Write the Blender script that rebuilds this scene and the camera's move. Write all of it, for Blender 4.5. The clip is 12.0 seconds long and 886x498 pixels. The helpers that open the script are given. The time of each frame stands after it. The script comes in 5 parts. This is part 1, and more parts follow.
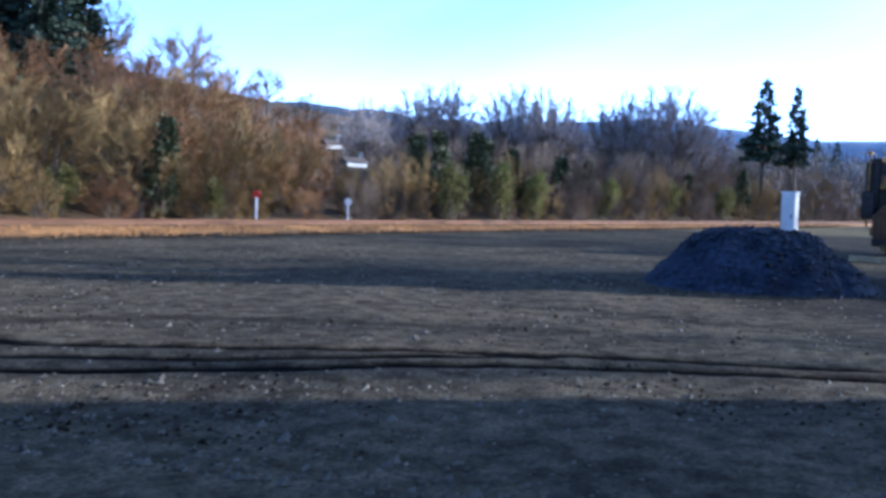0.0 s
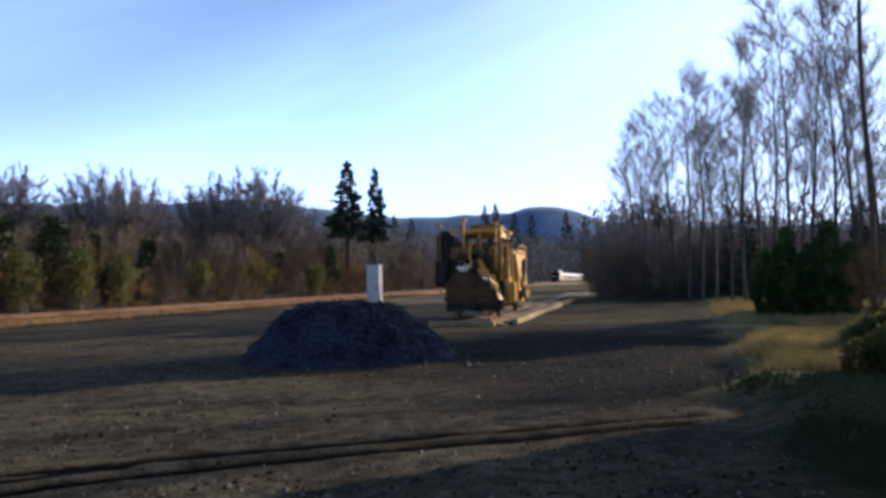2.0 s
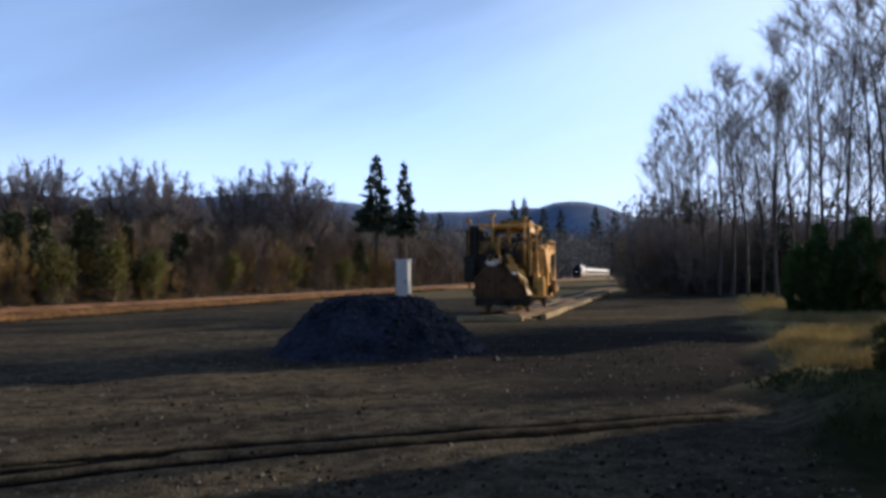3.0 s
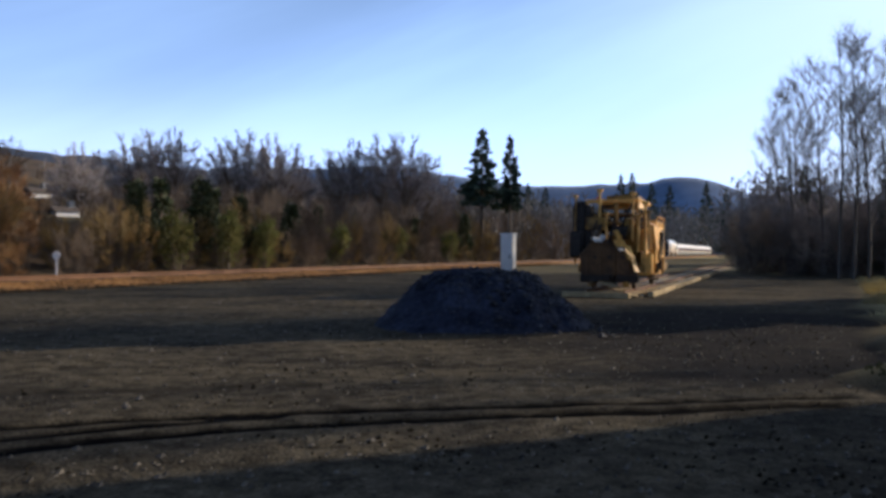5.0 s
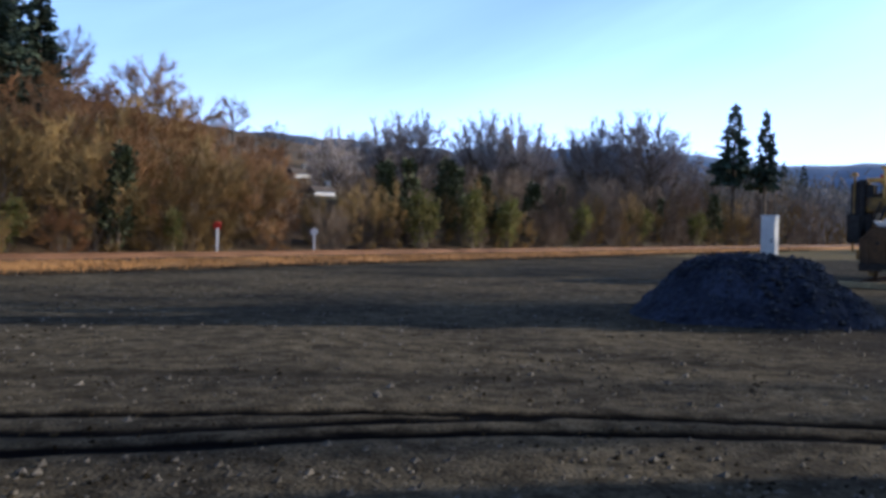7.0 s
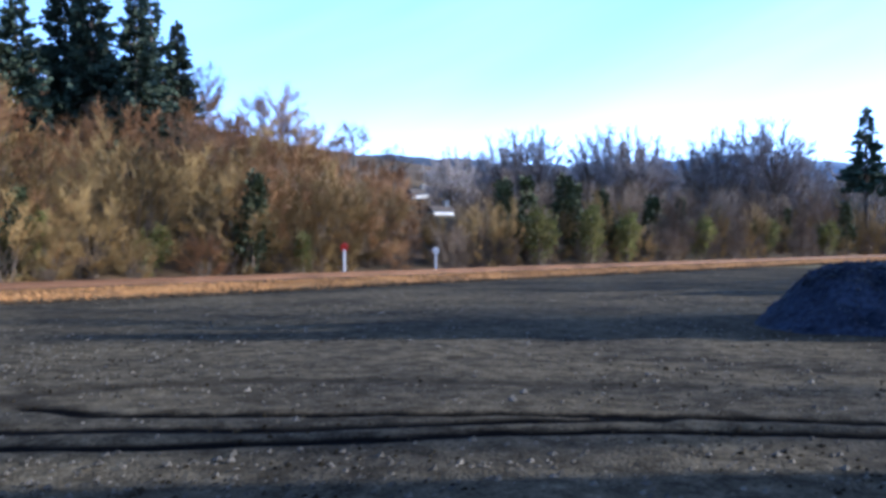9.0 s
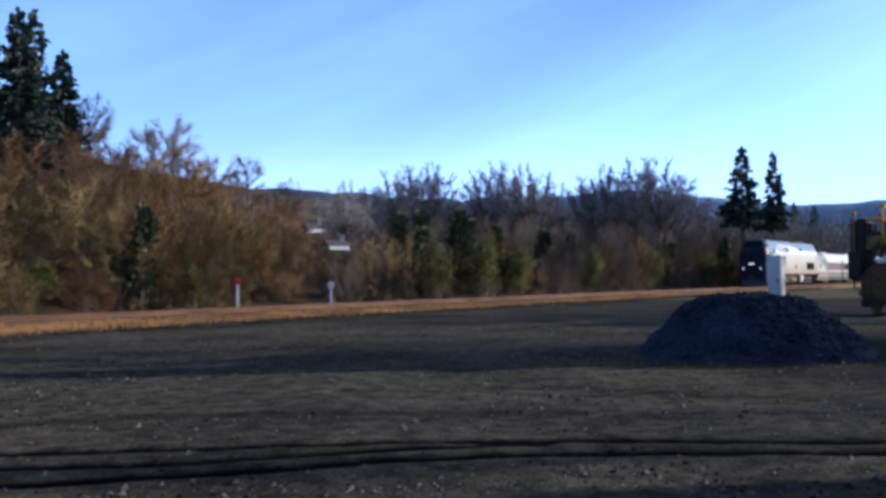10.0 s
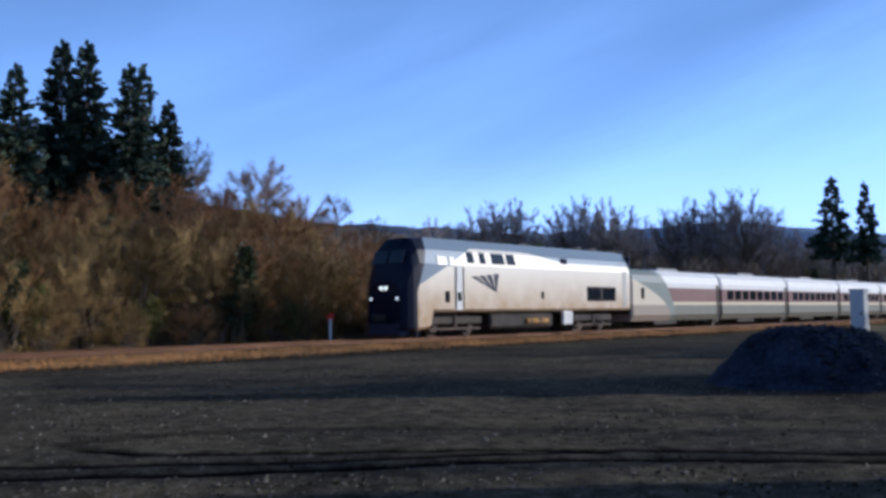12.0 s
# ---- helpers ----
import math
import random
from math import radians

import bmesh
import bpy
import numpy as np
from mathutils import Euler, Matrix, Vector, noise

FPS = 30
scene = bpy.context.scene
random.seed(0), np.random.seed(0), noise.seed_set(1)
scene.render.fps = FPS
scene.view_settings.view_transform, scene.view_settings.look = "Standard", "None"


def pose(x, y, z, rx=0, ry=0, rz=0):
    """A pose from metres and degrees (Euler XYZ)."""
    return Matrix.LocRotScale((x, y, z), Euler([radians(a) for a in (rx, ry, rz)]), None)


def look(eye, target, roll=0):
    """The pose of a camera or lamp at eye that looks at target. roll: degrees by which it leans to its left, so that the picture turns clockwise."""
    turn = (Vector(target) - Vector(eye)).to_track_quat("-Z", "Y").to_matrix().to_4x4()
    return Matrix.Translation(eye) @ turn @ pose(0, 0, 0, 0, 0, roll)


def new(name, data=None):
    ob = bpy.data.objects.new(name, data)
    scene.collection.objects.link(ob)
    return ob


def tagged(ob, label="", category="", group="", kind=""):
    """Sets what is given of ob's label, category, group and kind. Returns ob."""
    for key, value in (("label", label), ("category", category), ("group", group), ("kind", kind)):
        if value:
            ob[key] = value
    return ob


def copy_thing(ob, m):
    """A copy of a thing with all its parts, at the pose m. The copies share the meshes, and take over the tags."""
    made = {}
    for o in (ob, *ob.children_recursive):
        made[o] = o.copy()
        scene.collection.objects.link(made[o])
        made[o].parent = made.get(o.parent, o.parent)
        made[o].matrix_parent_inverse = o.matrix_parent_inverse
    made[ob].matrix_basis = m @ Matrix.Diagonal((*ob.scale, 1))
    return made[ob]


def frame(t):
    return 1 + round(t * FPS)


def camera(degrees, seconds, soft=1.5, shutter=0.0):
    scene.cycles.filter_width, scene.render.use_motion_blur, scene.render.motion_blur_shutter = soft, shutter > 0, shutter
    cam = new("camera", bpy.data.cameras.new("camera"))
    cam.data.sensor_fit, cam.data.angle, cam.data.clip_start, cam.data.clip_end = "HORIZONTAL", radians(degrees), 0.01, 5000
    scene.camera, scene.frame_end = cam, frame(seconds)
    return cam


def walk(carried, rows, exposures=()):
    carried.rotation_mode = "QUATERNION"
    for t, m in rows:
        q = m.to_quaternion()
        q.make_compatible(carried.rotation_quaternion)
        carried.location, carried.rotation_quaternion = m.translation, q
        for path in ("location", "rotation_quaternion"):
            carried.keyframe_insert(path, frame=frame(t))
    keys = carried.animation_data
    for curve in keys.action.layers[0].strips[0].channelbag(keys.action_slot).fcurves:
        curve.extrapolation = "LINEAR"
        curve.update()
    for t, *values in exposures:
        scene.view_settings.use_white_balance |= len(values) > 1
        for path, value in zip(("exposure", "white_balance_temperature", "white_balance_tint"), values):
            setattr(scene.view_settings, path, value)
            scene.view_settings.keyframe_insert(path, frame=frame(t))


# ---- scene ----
# ---- camera: panned by hand round a standing point, yaw and tilt in degrees, reach in metres ----
EYE_Z = 1.65
PAN = (
    (0.0, -14.20, -3.20, -1.93, -0.57),
    (0.5, 4.04, -3.73, -1.60, -0.21),
    (1.0, 13.58, -4.22, 0.10, -0.01),
    (1.5, 12.46, -1.69, 1.26, 0.04),
    (2.0, 11.62, 2.15, 1.24, 0.09),
    (2.5, 10.74, 2.27, 1.20, 0.06),
    (3.0, 9.76, 1.83, 0.87, 0.01),
    (3.2, 9.20, 1.61, 0.74, -0.04),
    (4.8, 3.78, 0.22, -0.16, -0.08),
    (5.0, 3.00, 0.16, -0.33, -0.03),
    (5.5, 0.00, -0.18, -0.81, 0.48),
    (6.0, -3.58, -0.67, -1.05, 0.74),
    (6.5, -7.69, -1.15, -1.18, 1.07),
    (7.0, -12.40, -1.31, -1.20, 1.12),
    (7.5, -16.92, -1.55, -1.50, 0.67),
    (7.7, -18.00, -1.45, -1.36, 0.54),
    (9.3, -20.06, 0.34, 0.20, 0.22),
    (9.5, -18.95, 0.89, -0.17, 0.00),
    (10.0, -13.26, 1.93, 0.54, -0.02),
    (10.5, -7.86, 2.74, 0.71, -0.10),
    (11.0, -6.81, 3.32, 0.92, -0.61),
    (11.5, -10.43, 3.80, 0.93, -1.12),
    (12.0, -18.71, 4.20, 0.70, -1.84),
)
cam = camera(53.37, 12.0, soft=3.4)


def held(yaw, tilt, lean, reach):
    a, b = radians(yaw), radians(tilt)
    eye = Vector(((0.5 + reach) * math.sin(a), (0.5 + reach) * math.cos(a), EYE_Z))
    way = Vector((math.sin(a) * math.cos(b), math.cos(a) * math.cos(b), math.sin(b)))
    return look(eye, eye + way * 10, -lean)


walk(cam, [(t, held(*r)) for t, *r in PAN],
     exposures=[(0, 0.98, 4550, 10), (0.5, 0.88, 4750, 10), (1.5, 0.92, 5050, 10), (2.1, -0.05, 5950, 10), (3.2, -0.32, 6150, 10), (4.8, -0.22, 6050, 10), (6.8, -0.1, 5800, 10),
                (7.4, 1.0, 4750, 10), (9.5, 0.8, 4850, 10), (10.3, -0.42, 5050, 10), (12.0, -0.42, 4900, 10)])

# ---- world and sun ----
SUN_AZ, SUN_EL = 67.0, 18.0
world = bpy.data.worlds.new("sky")
scene.world = world
world.use_nodes = True
wn, wl = world.node_tree.nodes, world.node_tree.links
bg = wn["Background"]
sky = wn.new("ShaderNodeTexSky")
sky.sky_type, sky.sun_disc = "NISHITA", False
sky.sun_elevation, sky.sun_rotation = radians(SUN_EL), radians(SUN_AZ)
sky.air_density, sky.dust_density, sky.ozone_density = 1.15, 0.05, 4.0
# thin cirrus in slanting streaks and milky haze over the horizon
co = wn.new("ShaderNodeTexCoord")
sep = wn.new("ShaderNodeSeparateXYZ")
wl.new(co.outputs["Generated"], sep.inputs[0])


def sky_range(value, a, b, lo, hi):
    q = wn.new("ShaderNodeMapRange")
    q.interpolation_type = "SMOOTHSTEP"
    for key, v in (("From Min", a), ("From Max", b), ("To Min", lo), ("To Max", hi)):
        q.inputs[key].default_value = v
    wl.new(value, q.inputs["Value"])
    return q.outputs["Result"]


def sky_math(op, a, b):
    q = wn.new("ShaderNodeMath")
    q.operation = op
    for k, v in enumerate((a, b)):
        if isinstance(v, float):
            q.inputs[k].default_value = v
        else:
            wl.new(v, q.inputs[k])
    return q.outputs[0]


# height above a line that climbs to the right, along which the cirrus lies
slant = sky_math("SUBTRACT", sep.outputs["Z"], sky_math("MULTIPLY", sep.outputs["X"], 0.33))
along = wn.new("ShaderNodeCombineXYZ")
wl.new(sky_math("MULTIPLY", sep.outputs["X"], 1.6), along.inputs[0])
wl.new(sky_math("MULTIPLY", sep.outputs["Y"], 1.6), along.inputs[1])
wl.new(sky_math("MULTIPLY", slant, 8.0), along.inputs[2])
cirrus = wn.new("ShaderNodeTexNoise")
cirrus.inputs["Scale"].default_value, cirrus.inputs["Detail"].default_value = 1.0, 5.0
cirrus.inputs["Distortion"].default_value = 0.15
wl.new(along.outputs[0], cirrus.inputs["Vector"])
fade = sky_range(sep.outputs["Z"], 0.32, 0.6, 1.0, 0.0)
streaks = sky_math("MULTIPLY", sky_range(cirrus.outputs["Fac"], 0.34, 0.74, 0.0, 0.13), fade)
ragged = sky_math("ADD", slant, sky_math("MULTIPLY", cirrus.outputs["Fac"], -0.12))
sheet = sky_math("MULTIPLY", sky_range(ragged, 0.0, 0.27, 0.24, 0.0), fade)
haze = sky_math("ADD", sky_range(sep.outputs["Z"], -0.02, 0.60, 0.62, 0.0), sheet)
veil = wn.new("ShaderNodeMix")
veil.data_type = "RGBA"
veil.inputs["B"].default_value = (14.6, 21.4, 36.5, 1)
wl.new(sky_math("ADD", streaks, haze), veil.inputs["Factor"])
wl.new(sky.outputs["Color"], veil.inputs["A"])
glow = wn.new("ShaderNodeMix")
glow.data_type = "RGBA"
glow.inputs["B"].default_value = (25.0, 27.5, 33.0, 1)
wl.new(sky_range(sep.outputs["Z"], 0.0, 0.2, 0.55, 0.0), glow.inputs["Factor"])
wl.new(veil.outputs["Result"], glow.inputs["A"])
# whiter sky towards the sun
toward = wn.new("ShaderNodeVectorMath")
toward.operation = "DOT_PRODUCT"
toward.inputs[1].default_value = (math.sin(radians(SUN_AZ)) * math.cos(radians(SUN_EL)), math.cos(radians(SUN_AZ)) * math.cos(radians(SUN_EL)), math.sin(radians(SUN_EL)))
wl.new(co.outputs["Generated"], toward.inputs[0])
aureole = wn.new("ShaderNodeMix")
aureole.data_type = "RGBA"
aureole.inputs["B"].default_value = (36.0, 36.5, 38.0, 1)
wl.new(sky_range(toward.outputs["Value"], 0.5, 1.0, 0.0, 0.3), aureole.inputs["Factor"])
wl.new(glow.outputs["Result"], aureole.inputs["A"])
wl.new(aureole.outputs["Result"], bg.inputs["Color"])
bg.inputs["Strength"].default_value = 0.057

sun = new("sun", bpy.data.lights.new("sun", "SUN"))
sun.data.energy, sun.data.angle, sun.data.color = 5.0, radians(0.55), (1.0, 0.81, 0.58)
sa, se = radians(SUN_AZ), radians(SUN_EL)
SUN_WAY = Vector((math.sin(sa) * math.cos(se), math.cos(sa) * math.cos(se), math.sin(se)))
sun.matrix_world = look(SUN_WAY * 100, (0, 0, 0))


# ---- materials ----
def mat(name, base, rough=0.8, metal=0.0, vary=0.25, scale=6.0, bump=0.0, second=None, patch=0.6, per_piece=0.0,
        fine=None, spec=0.3, emit=0.0, thin=0.0):
    """Two scales of variation on a base colour, with relief."""
    m = bpy.data.materials.new(name)
    m.use_nodes = True
    n, l = m.node_tree.nodes, m.node_tree.links
    p = n["Principled BSDF"]
    p.inputs["Roughness"].default_value, p.inputs["Metallic"].default_value = rough, metal
    p.inputs["Specular IOR Level"].default_value = spec
    tc = n.new("ShaderNodeTexCoord")
    big, small = n.new("ShaderNodeTexNoise"), n.new("ShaderNodeTexNoise")
    big.inputs["Scale"].default_value, big.inputs["Detail"].default_value = patch, 4
    small.inputs["Scale"].default_value, small.inputs["Detail"].default_value = scale, 6
    l.new(tc.outputs["Object"], big.inputs["Vector"])
    l.new(tc.outputs["Object"], small.inputs["Vector"])
    other = second or tuple(c * (1 - vary) for c in base)
    mix = n.new("ShaderNodeMix")
    mix.data_type = "RGBA"
    mix.inputs["A"].default_value, mix.inputs["B"].default_value = (*base, 1), (*other, 1)
    rg = n.new("ShaderNodeMapRange")
    rg.inputs["From Min"].default_value, rg.inputs["From Max"].default_value = 0.35, 0.65
    l.new(big.outputs["Fac"], rg.inputs["Value"])
    l.new(rg.outputs["Result"], mix.inputs["Factor"])
    mul = n.new("ShaderNodeMix")
    mul.data_type, mul.blend_type = "RGBA", "MULTIPLY"
    mul.inputs["Factor"].default_value = 1.0
    g = n.new("ShaderNodeMapRange")
    g.inputs["From Min"].default_value, g.inputs["From Max"].default_value = 0.3, 0.7
    g.inputs["To Min"].default_value, g.inputs["To Max"].default_value = 1 - vary, 1 + vary * 0.6
    l.new(small.outputs["Fac"], g.inputs["Value"])
    l.new(mix.outputs["Result"], mul.inputs["A"])
    l.new(g.outputs["Result"], mul.inputs["B"])
    out = mul
    if per_piece:
        info = n.new("ShaderNodeNewGeometry") if fine == "island" else n.new("ShaderNodeObjectInfo")
        pr = n.new("ShaderNodeMapRange")
        pr.inputs["To Min"].default_value, pr.inputs["To Max"].default_value = 1 - per_piece, 1 + per_piece
        l.new(info.outputs["Random Per Island" if fine == "island" else "Random"], pr.inputs["Value"])
        m2 = n.new("ShaderNodeMix")
        m2.data_type, m2.blend_type = "RGBA", "MULTIPLY"
        m2.inputs["Factor"].default_value = 1.0
        l.new(mul.outputs["Result"], m2.inputs["A"])
        l.new(pr.outputs["Result"], m2.inputs["B"])
        out = m2
    l.new(out.outputs["Result"], p.inputs["Base Color"])
    if bump:
        b = n.new("ShaderNodeBump")
        b.inputs["Strength"].default_value, b.inputs["Distance"].default_value = 0.8, bump
        l.new(small.outputs["Fac"], b.inputs["Height"])
        l.new(b.outputs["Normal"], p.inputs["Normal"])
    if thin:
        through_leaf, both = n.new("ShaderNodeBsdfTranslucent"), n.new("ShaderNodeMixShader")
        l.new(out.outputs["Result"], through_leaf.inputs["Color"])
        both.inputs[0].default_value = thin
        l.new(p.outputs[0], both.inputs[1])
        l.new(through_leaf.outputs[0], both.inputs[2])
        l.new(both.outputs[0], n["Material Output"].inputs["Surface"])
    if emit:
        p.inputs["Emission Color"].default_value, p.inputs["Emission Strength"].default_value = (*base, 1), emit
    return m


def math_node(n, l, op, a, b=None, c=None):
    q = n.new("ShaderNodeMath")
    q.operation = op
    for i, v in enumerate((a, b, c)):
        if v is None:
            continue
        if isinstance(v, (int, float)):
            q.inputs[i].default_value = v
        else:
            l.new(v, q.inputs[i])
    return q.outputs[0]


def blend(n, l, fac, a, b):
    q = n.new("ShaderNodeMix")
    q.data_type = "RGBA"
    for key, v in (("Factor", fac), ("A", a), ("B", b)):
        if isinstance(v, tuple):
            q.inputs[key].default_value = (*v, 1)
        elif isinstance(v, (int, float)):
            q.inputs[key].default_value = v
        else:
            l.new(v, q.inputs[key])
    return q.outputs["Result"]


def ground_material():
    """Packed gravel lot with wet, shade-blackened ruts and grassy ground, by the mesh's own masks."""
    m = bpy.data.materials.new("gravel_lot")
    m.use_nodes = True
    n, l = m.node_tree.nodes, m.node_tree.links
    p = n["Principled BSDF"]
    tc = n.new("ShaderNodeTexCoord")

    def noise_at(scale, detail):
        q = n.new("ShaderNodeTexNoise")
        q.inputs["Scale"].default_value, q.inputs["Detail"].default_value = scale, detail
        l.new(tc.outputs["Object"], q.inputs["Vector"])
        return q.outputs["Fac"]
    vor = n.new("ShaderNodeTexVoronoi")
    vor.inputs["Scale"].default_value = 26.0
    l.new(tc.outputs["Object"], vor.inputs["Vector"])
    patch = noise_at(0.35, 5)
    rg = n.new("ShaderNodeMapRange")
    rg.inputs["From Min"].default_value, rg.inputs["From Max"].default_value = 0.38, 0.62
    l.new(patch, rg.inputs["Value"])
    base = blend(n, l, rg.outputs["Result"], (0.102, 0.086, 0.060), (0.054, 0.047, 0.036))
    stones = n.new("ShaderNodeMapRange")
    stones.inputs["To Min"].default_value, stones.inputs["To Max"].default_value = 0.55, 1.5
    l.new(vor.outputs["Color"], stones.inputs["Value"])
    mul = n.new("ShaderNodeMix")
    mul.data_type, mul.blend_type = "RGBA", "MULTIPLY"
    mul.inputs["Factor"].default_value = 1.0
    mottle = n.new("ShaderNodeMapRange")
    for key, v in (("From Min", 0.36), ("From Max", 0.64), ("To Min", 0.62), ("To Max", 1.42)):
        mottle.inputs[key].default_value = v
    l.new(noise_at(3.2, 6), mottle.inputs["Value"])
    l.new(base, mul.inputs["A"])
    l.new(math_node(n, l, "MULTIPLY", stones.outputs["Result"], mottle.outputs["Result"]), mul.inputs["B"])
    rut = n.new("ShaderNodeAttribute")
    rut.attribute_name = "rut"
    turf = n.new("ShaderNodeAttribute")
    turf.attribute_name = "turf"
    spill_shade = n.new("ShaderNodeAttribute")
    spill_shade.attribute_name = "spill_shade"
    # Dark ground by the heap: trodden millings, with shade painted in.
    c0 = blend(n, l, spill_shade.outputs["Fac"], mul.outputs["Result"], blend(n, l, noise_at(3.0, 5), (0.012, 0.012, 0.015), (0.028, 0.025, 0.024)))
    # Ruts: wet mud, blackened further by shade painted into them.
    c1 = blend(n, l, rut.outputs["Fac"], c0, (0.004, 0.004, 0.005))
    grassy = blend(n, l, noise_at(1.3, 5), (0.48, 0.40, 0.22), (0.26, 0.215, 0.11))
    # Turf: the near part is greener and has shade painted into its colour.
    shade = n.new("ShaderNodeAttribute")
    shade.attribute_name = "shaded_green"
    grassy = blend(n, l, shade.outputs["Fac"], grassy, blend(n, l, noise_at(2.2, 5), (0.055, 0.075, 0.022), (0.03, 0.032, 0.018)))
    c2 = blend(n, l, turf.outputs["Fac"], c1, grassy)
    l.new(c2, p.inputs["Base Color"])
    p.inputs["Roughness"].default_value = 0.95
    p.inputs["Specular IOR Level"].default_value = 0.02
    b = n.new("ShaderNodeBump")
    b.inputs["Strength"].default_value, b.inputs["Distance"].default_value = 0.9, 0.018
    hgt = math_node(n, l, "ADD", math_node(n, l, "MULTIPLY", vor.outputs["Distance"], -0.6), noise_at(7.0, 6))
    l.new(hgt, b.inputs["Height"])
    l.new(math_node(n, l, "SUBTRACT", 0.9, math_node(n, l, "MULTIPLY", rut.outputs["Fac"], 0.8)), b.inputs["Strength"])
    l.new(b.outputs["Normal"], p.inputs["Normal"])
    return m


M_GROUND = ground_material()
M_BALLAST = mat("rusty_ballast", (0.50, 0.25, 0.075), 0.9, vary=0.45, scale=14, bump=0.05, second=(0.30, 0.15, 0.05))
M_TAN = mat("tan_ballast", (0.50, 0.38, 0.21), 0.9, vary=0.4, scale=14, bump=0.04, second=(0.22, 0.16, 0.10))
M_BALLAST_STONE = mat("ballast_stone", (0.40, 0.21, 0.075), 0.9, vary=0.3, scale=20, per_piece=0.5, fine="island")
M_STONE = mat("loose_stone", (0.165, 0.148, 0.125), 0.85, vary=0.3, scale=30, per_piece=0.65, fine="island", spec=0.4)
M_EARTH = mat("damp_earth", (0.040, 0.033, 0.022), 0.95, vary=0.4, scale=15, per_piece=0.6, fine="island", spec=0.1)
# Dark millings; the blue of their skylit shade is mixed into the colour.
M_MILL = mat("skyblue_shaded_millings", (0.018, 0.021, 0.034), 0.8, vary=0.5, scale=9, bump=0.06, second=(0.058, 0.066, 0.105), spec=0.1, patch=1.3)
M_CLOD = mat("skyblue_shaded_clod", (0.062, 0.068, 0.09), 0.7, vary=0.4, scale=18, per_piece=0.7, fine="island", spec=0.2)
M_TIMBER = mat("pale_edge_timber", (0.52, 0.40, 0.22), 0.85, vary=0.35, scale=10, second=(0.34, 0.25, 0.13), bump=0.006, per_piece=0.2)
M_RAIL = mat("rusty_rail", (0.16, 0.085, 0.05), 0.55, metal=0.6, vary=0.3, scale=20)
M_TIE = mat("creosoted_tie", (0.07, 0.05, 0.038), 0.9, vary=0.4, scale=18, bump=0.01, per_piece=0.3)
M_BARK = mat("grey_bark", (0.17, 0.13, 0.095), 0.9, vary=0.4, scale=8, bump=0.02)
M_BARK_PALE = mat("alder_bark", (0.12, 0.105, 0.092), 0.85, vary=0.4, scale=6, bump=0.01)
M_TWIG_RED = mat("russet_twigs", (0.28, 0.143, 0.062), 0.8, vary=0.3, scale=0.6, second=(0.32, 0.185, 0.078), patch=0.15, per_piece=0.25)
M_TWIG_TAN = mat("tan_twigs", (0.31, 0.195, 0.07), 0.8, vary=0.3, scale=0.6, second=(0.19, 0.14, 0.052), patch=0.15, per_piece=0.25)
M_TWIG_GREY = mat("grey_twigs", (0.25, 0.185, 0.13), 0.8, vary=0.3, scale=0.6, patch=0.15, per_piece=0.25)
M_TWIG_PALE = mat("pale_twigs", (0.30, 0.26, 0.235), 0.8, vary=0.25, scale=0.6, second=(0.23, 0.19, 0.165), patch=0.15, per_piece=0.2)
# The next two twig colours are greyed with distance haze painted in.
M_TWIG_ASH = mat("haze_grey_twigs", (0.36, 0.32, 0.31), 0.85, vary=0.25, scale=0.5, second=(0.28, 0.24, 0.225), patch=0.15, per_piece=0.2)
M_FAR = mat("far_hazed_twigs", (0.27, 0.24, 0.235), 0.9, vary=0.35, scale=0.3, second=(0.12, 0.115, 0.085), patch=0.06)
M_NEEDLE = mat("fir_needles", (0.035, 0.055, 0.038), 0.8, vary=0.4, scale=2.0, second=(0.05, 0.07, 0.04), per_piece=0.3)
M_IVY = mat("ivy_leaves", (0.045, 0.06, 0.022), 0.6, vary=0.4, scale=2.0, second=(0.07, 0.075, 0.03), per_piece=0.3)
M_SHRUB = mat("cedar_sprays", (0.045, 0.08, 0.03), 0.75, vary=0.4, scale=2.5, second=(0.09, 0.14, 0.04), per_piece=0.3, thin=0.25)
M_MOSS = mat("mossy_leaves", (0.215, 0.195, 0.08), 0.8, vary=0.4, scale=2.0, second=(0.13, 0.14, 0.035), per_piece=0.3, thin=0.4)
M_DRY = mat("dry_grass", (0.70, 0.62, 0.37), 0.85, vary=0.35, scale=1.6, second=(0.45, 0.38, 0.21), patch=0.7, thin=0.6)
M_EDGE_TUFT = mat("dark_edge_tufts", (0.05, 0.036, 0.022), 0.9, vary=0.3, scale=1.0)
M_GREEN = mat("green_grass", (0.05, 0.075, 0.02), 0.8, vary=0.3, scale=0.8, second=(0.09, 0.09, 0.03), patch=0.5)
M_LITTER = mat("leaf_litter_slope", (0.13, 0.08, 0.042), 0.95, vary=0.5, scale=0.5, second=(0.075, 0.06, 0.032), patch=0.08)
# Both ridges carry the blue of air haze in their base colours.
M_RIDGE_NEAR = mat("haze_tinted_ridge", (0.055, 0.075, 0.115), 0.95, vary=0.3, scale=0.05, second=(0.08, 0.09, 0.12), patch=0.01)
M_RIDGE_FAR = mat("haze_blue_far_ridge", (0.15, 0.22, 0.35), 0.95, vary=0.2, scale=0.03, second=(0.11, 0.165, 0.27), patch=0.012)
M_WHITE = mat("white_paint", (0.78, 0.76, 0.72), 0.5, vary=0.12, scale=5)
M_REDP = mat("red_paint", (0.62, 0.05, 0.03), 0.5, vary=0.15, scale=8)
